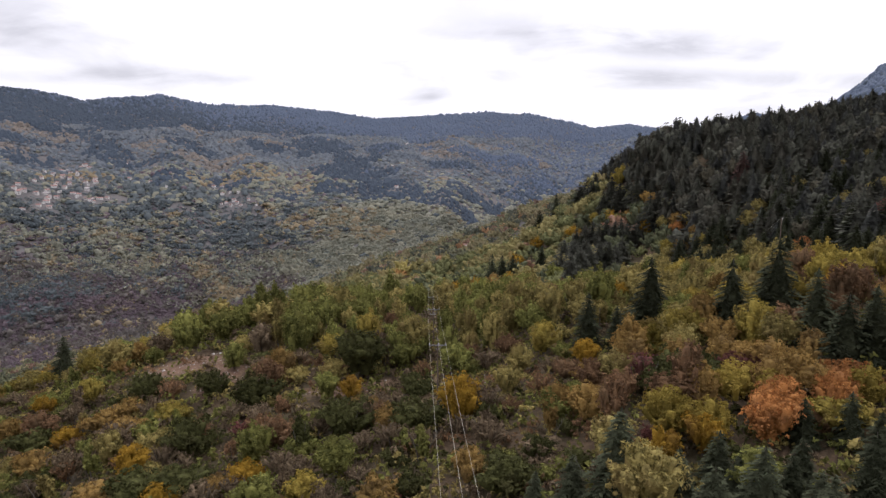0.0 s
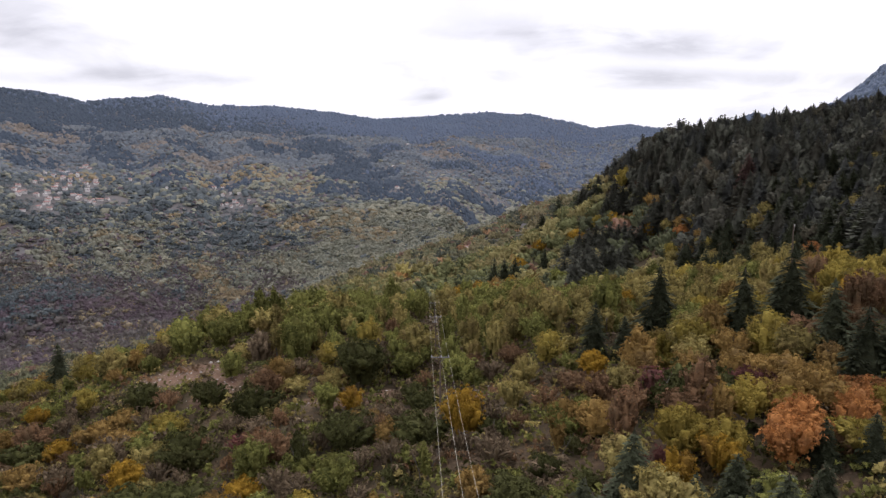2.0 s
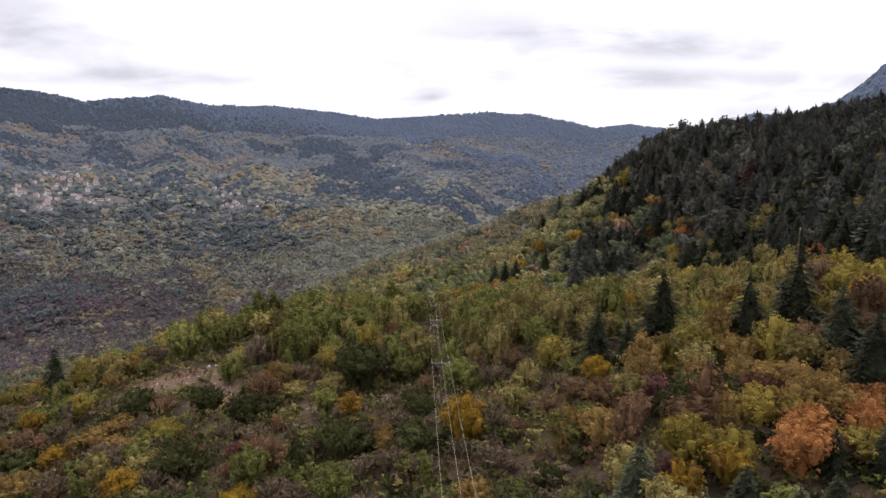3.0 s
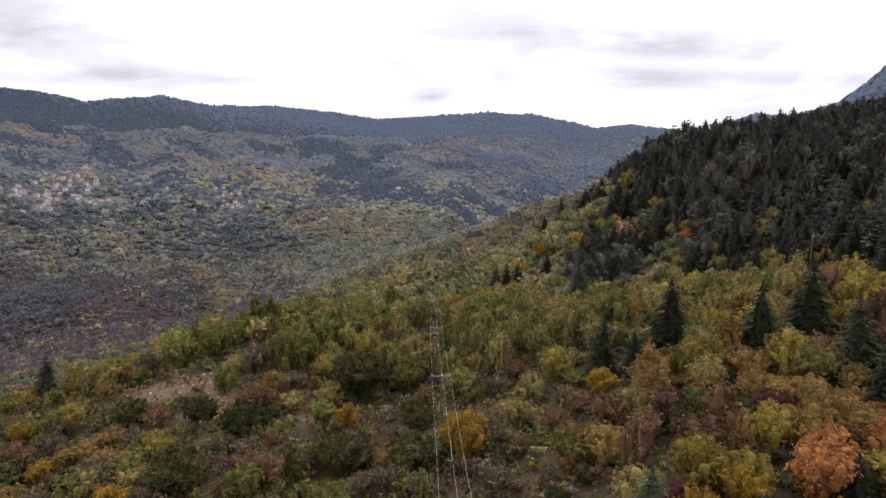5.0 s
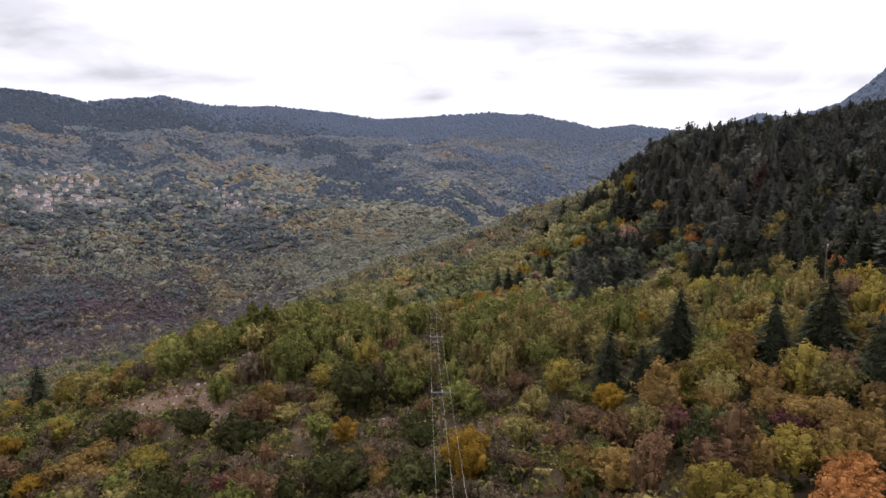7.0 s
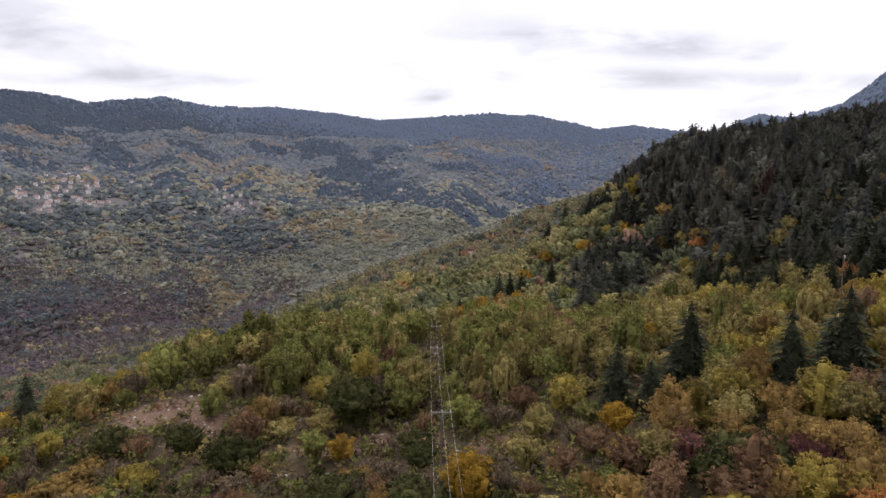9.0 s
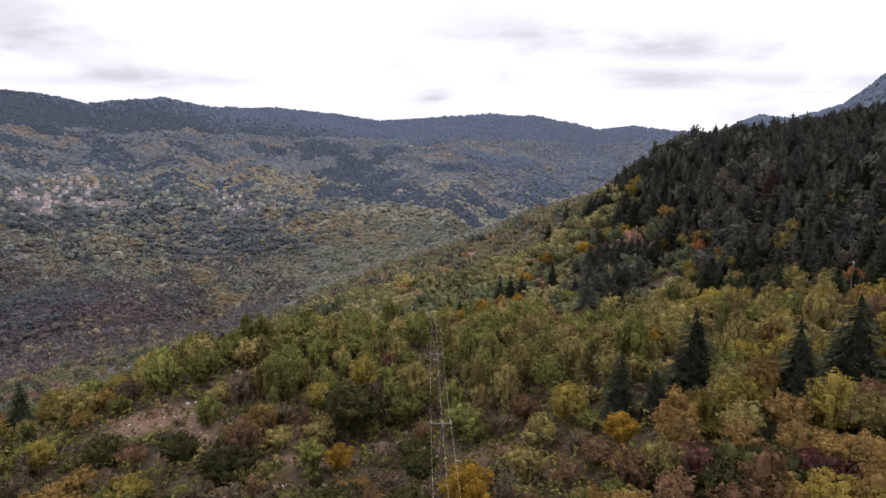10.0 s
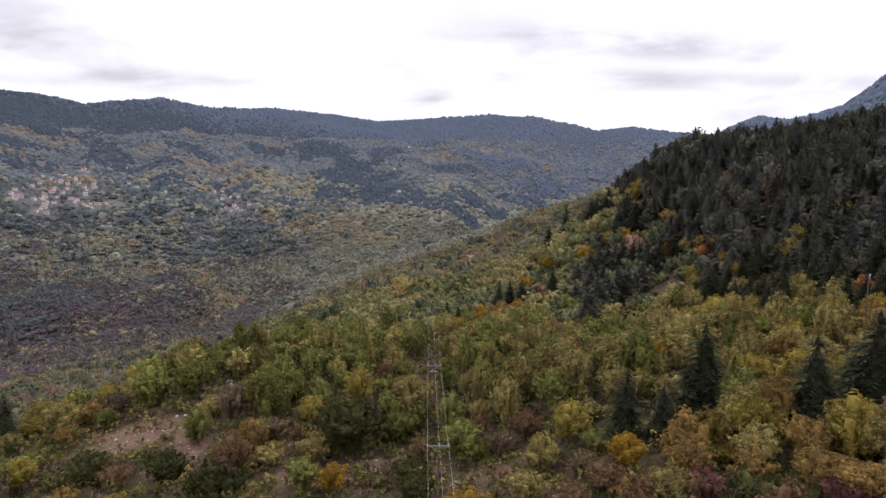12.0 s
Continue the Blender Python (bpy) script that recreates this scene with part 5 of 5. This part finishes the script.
def make_house(long, deep, tall, rise, roof, label):
    wall, top, chimney, pane, door = house_meshes(long, deep, tall, rise, roof)
    ob = new("house")
    tagged(ob, label, "house", "houses across the valley")
    part("wall", wall, ob)
    cover = part("roof", top, ob)
    part("chimney", chimney, cover)
    floors = 2 if tall > 4.5 else 1
    for side in (-1, 1):
        for level in range(floors):
            for f in (-0.3, 0.0, 0.3):
                if level == 0 and f == 0.0:
                    part("door", door, ob).location = (0, side * (deep / 2 + 0.03), 0.0)
                    continue
                part("window", pane, ob).location = (f * long, side * (deep / 2 + 0.03), 0.9 + 2.7 * level)
    return ob


def build_village():
    rng = np.random.RandomState(17)
    kinds = [
        make_house(10, 8, 5.0, 2.0, ROOF_TILE, "two-storey plastered house with a terracotta roof"),
        make_house(9, 7, 4.8, 1.8, ROOF_GREY, "pale two-storey house with a grey roof"),
        make_house(12, 7, 3.0, 1.7, ROOF_TILE, "low pale house with a terracotta roof"),
        make_house(8, 7, 5.4, 1.8, ROOF_TILE, "tall narrow white house with a terracotta roof"),
    ]
    first = set()
    for x, y in VILLAGE + HAMLET + FARMS:
        k = rng.choice(4, p=(0.35, 0.2, 0.25, 0.2))
        face = math.atan2(x, y) * -1 + rng.normal(0, 0.5)
        grow = rng.uniform(0.7, 1.15) if y > 600 else 0.55
        m = Matrix.LocRotScale((x, y, float(height(x, y)[0]) + 0.4), Euler((0, 0, face)), (grow * rng.uniform(0.8, 1.2), grow, grow * rng.uniform(0.8, 1.15)))
        if k in first:
            copy_thing(kinds[k], m)
        else:
            kinds[k].matrix_basis = m
            first.add(k)


build_village()


# ---- the power line ----
def rod(bm, a, b, r0, r1, sides=8):
    a, b = Vector(a), Vector(b)
    turn = (b - a).to_track_quat("Z", "Y").to_matrix()
    rings = []
    for p, r in ((a, r0), (b, r1)):
        rings.append([bm.verts.new(p + turn @ Vector((r * math.cos(6.2832 * k / sides), r * math.sin(6.2832 * k / sides), 0))) for k in range(sides)])
    for k in range(sides):
        bm.faces.new((rings[0][k], rings[0][(k + 1) % sides], rings[1][(k + 1) % sides], rings[1][k]))
    bm.faces.new(rings[0][::-1])
    bm.faces.new(rings[1])


def insulator_mesh():
    """A pin insulator: three flared porcelain sheds on a steel pin."""
    bm = bmesh.new()
    for z in (0.0, 0.09, 0.18):
        rod(bm, (0, 0, z), (0, 0, z + 0.09), 0.11, 0.05)
    return done("insulator", bm, PORCELAIN)


INSULATOR = insulator_mesh()
ARM = 1.2
SPOTS = (-ARM, 0.16, ARM)


def make_pole(x, y, arm_z, wood, label, switch=False, turn=0.0, arm=ARM):
    """A power pole whose crossarm lies at arm_z below the first eye."""
    foot = float(height(x, y)[0])
    top = EYE + arm_z
    ob = new("power_pole")
    ob.matrix_basis = pose(x, y, foot, 0, 0, turn)
    tagged(ob, label, "power pole", "power poles")
    tall = top - foot
    bm = bmesh.new()
    rod(bm, (0, 0, -1.2), (0, 0, tall + 0.25), 0.15 if arm > 1 else 0.10, 0.09 if arm > 1 else 0.07, 10)
    part("mast", done("mast", bm, wood), ob)
    bm = bmesh.new()
    box(bm, -arm - 0.12, arm + 0.12, -0.19, -0.09, tall - 0.08, tall + 0.06)
    part("crossarm", done("crossarm", bm, STEEL), ob, "grey steel crossarm")
    for s in (-1, 1):
        bm = bmesh.new()
        rod(bm, (s * 0.6 * arm, -0.14, tall - 0.08), (0, -0.12, tall - 0.75), 0.03, 0.03, 6)
        part("brace", done("brace", bm, STEEL), ob)
    spots = [f * arm / ARM for f in SPOTS]
    for f in spots:
        part("insulator", INSULATOR, ob).location = (f, -0.14, tall + 0.06)
    if switch:
        bm = bmesh.new()
        box(bm, -0.75, 0.45, -0.55, -0.12, tall - 1.15, tall - 1.05)
        part("switch_bracket", done("switch_bracket", bm, STEEL), ob)
        for f in (-0.6, -0.15, 0.3):
            bm = bmesh.new()
            rod(bm, (f, -0.5, tall - 1.05), (f - 0.1, -0.7, tall - 0.65), 0.07, 0.05)
            part("fuse", done("fuse", bm, PORCELAIN), ob)
    return [Vector((x + f * math.cos(math.radians(turn)), y - 0.14 + f * math.sin(math.radians(turn)), top + 0.33)) for f in spots]


def make_wire(a, b, sag, name="power_line_wire", thick=0.0095):
    bm = bmesh.new()
    n = 20
    pts = [a.lerp(b, k / n) - Vector((0, 0, sag * 4 * (k / n) * (1 - k / n))) for k in range(n + 1)]
    for p, q in zip(pts, pts[1:]):
        rod(bm, p, q, thick, thick, 5)
    tagged(new(name, done("wire", bm, WIRE)), "thin grey overhead wire between power poles", "wire", "power line wires")


def power_line():
    heads = [
        make_pole(3.4, -30, -10.5, POLE_WOOD, "brown wooden power pole with a steel crossarm"),
        make_pole(-0.8, 91, -23.9, POLE_WOOD, "weathered brown power pole with a steel crossarm"),
        make_pole(-2.1, 136.5, -27.8, POLE_WOOD, "brown wooden power pole with switchgear below its crossarm", True),
        make_pole(-2.8, 170, -31.2, POLE_WOOD, "brown wooden power pole with a steel crossarm"),
        make_pole(-3.8, 212, -36.0, POLE_WOOD, "brown wooden power pole with a steel crossarm"),
    ]
    for k, (p, q) in enumerate(zip(heads, heads[1:])):
        for a, b in zip(p, q):
            make_wire(a, b, 1.9 if k == 0 else 0.5)
    # a second, lighter line along the foot of the conifer slope
    side = [
        make_pole(63, 142, -19.0, POLE_WOOD, "brown wooden pole at the edge of the firs", turn=60, arm=0.35),
        make_pole(56.0, 103.5, -6.0, POLE_WOOD, "tall brown pole standing above the firs", turn=60, arm=0.35),
        make_pole(78, 92, -2.5, POLE_WOOD, "brown wooden pole on the upper slope", turn=60, arm=0.35),
    ]
    for p, q in zip(side, side[1:]):
        make_wire(p[1], q[1], 0.4, thick=0.004)


power_line()


# ---- stones ----
def stone(rng):
    bm = bmesh.new()
    bmesh.ops.create_icosphere(bm, subdivisions=1, radius=1.0)
    v = np.array([p.co[:] for p in bm.verts])
    f = np.array([[p.index for p in q.verts] for q in bm.faces])
    bm.free()
    return v * rng.uniform(0.65, 1.2, (len(v), 1)) * np.array([1.0, 0.8, 0.55]), f


def stones():
    rng = np.random.RandomState(23)
    forms = [stone(np.random.RandomState(k)) for k in range(6)]
    spots = []
    for cx, cy, rx, ry in CLEARINGS:
        n = int(rx * ry * 3.6)
        a, q = rng.uniform(0, 6.28, n), rng.rand(n) ** 0.5 * 1.05
        spots.append(np.stack([cx + rx * q * np.cos(a), cy + ry * q * np.sin(a)], 1))
    spots = np.concatenate(spots)
    n = len(spots)
    s = 0.06 + 0.22 * rng.rand(n) ** 5
    me_x, me_y = spots[:, 0], spots[:, 1]
    ob = joined("stones", forms, rng.randint(0, 6, n), me_x, me_y, s, s, rng.uniform(0, 6.28, n), ROCK, "pale loose stones on the bare clearings", 0.02)
    tagged(ob, category="stones")
    big = ((74, 135, 1.5), (75.8, 134.2, 1.1), (-52, 138.5, 0.6), (-50.5, 138.8, 0.45), (-51.5, 131.5, 0.35), (-60, 131.0, 0.45), (-43.5, 127.5, 0.5), (-44, 118, 0.5), (-24, 104, 0.55), (-18, 104.5, 0.5), (-48.5, 158.5, 0.9), (9, 94, 0.3))
    for k, (x, y, r) in enumerate(big):
        v, f = forms[k % 6]
        ob = new("boulder", link_mesh("boulder", v, f, ROCK))
        ob.matrix_basis = Matrix.LocRotScale((x, y, float(height(x, y)[0]) + 0.15 * r), Euler((0, 0, k)), (r, r, r))
        tagged(ob, "pale limestone boulder on bare ground", "boulder", "boulders")


stones()
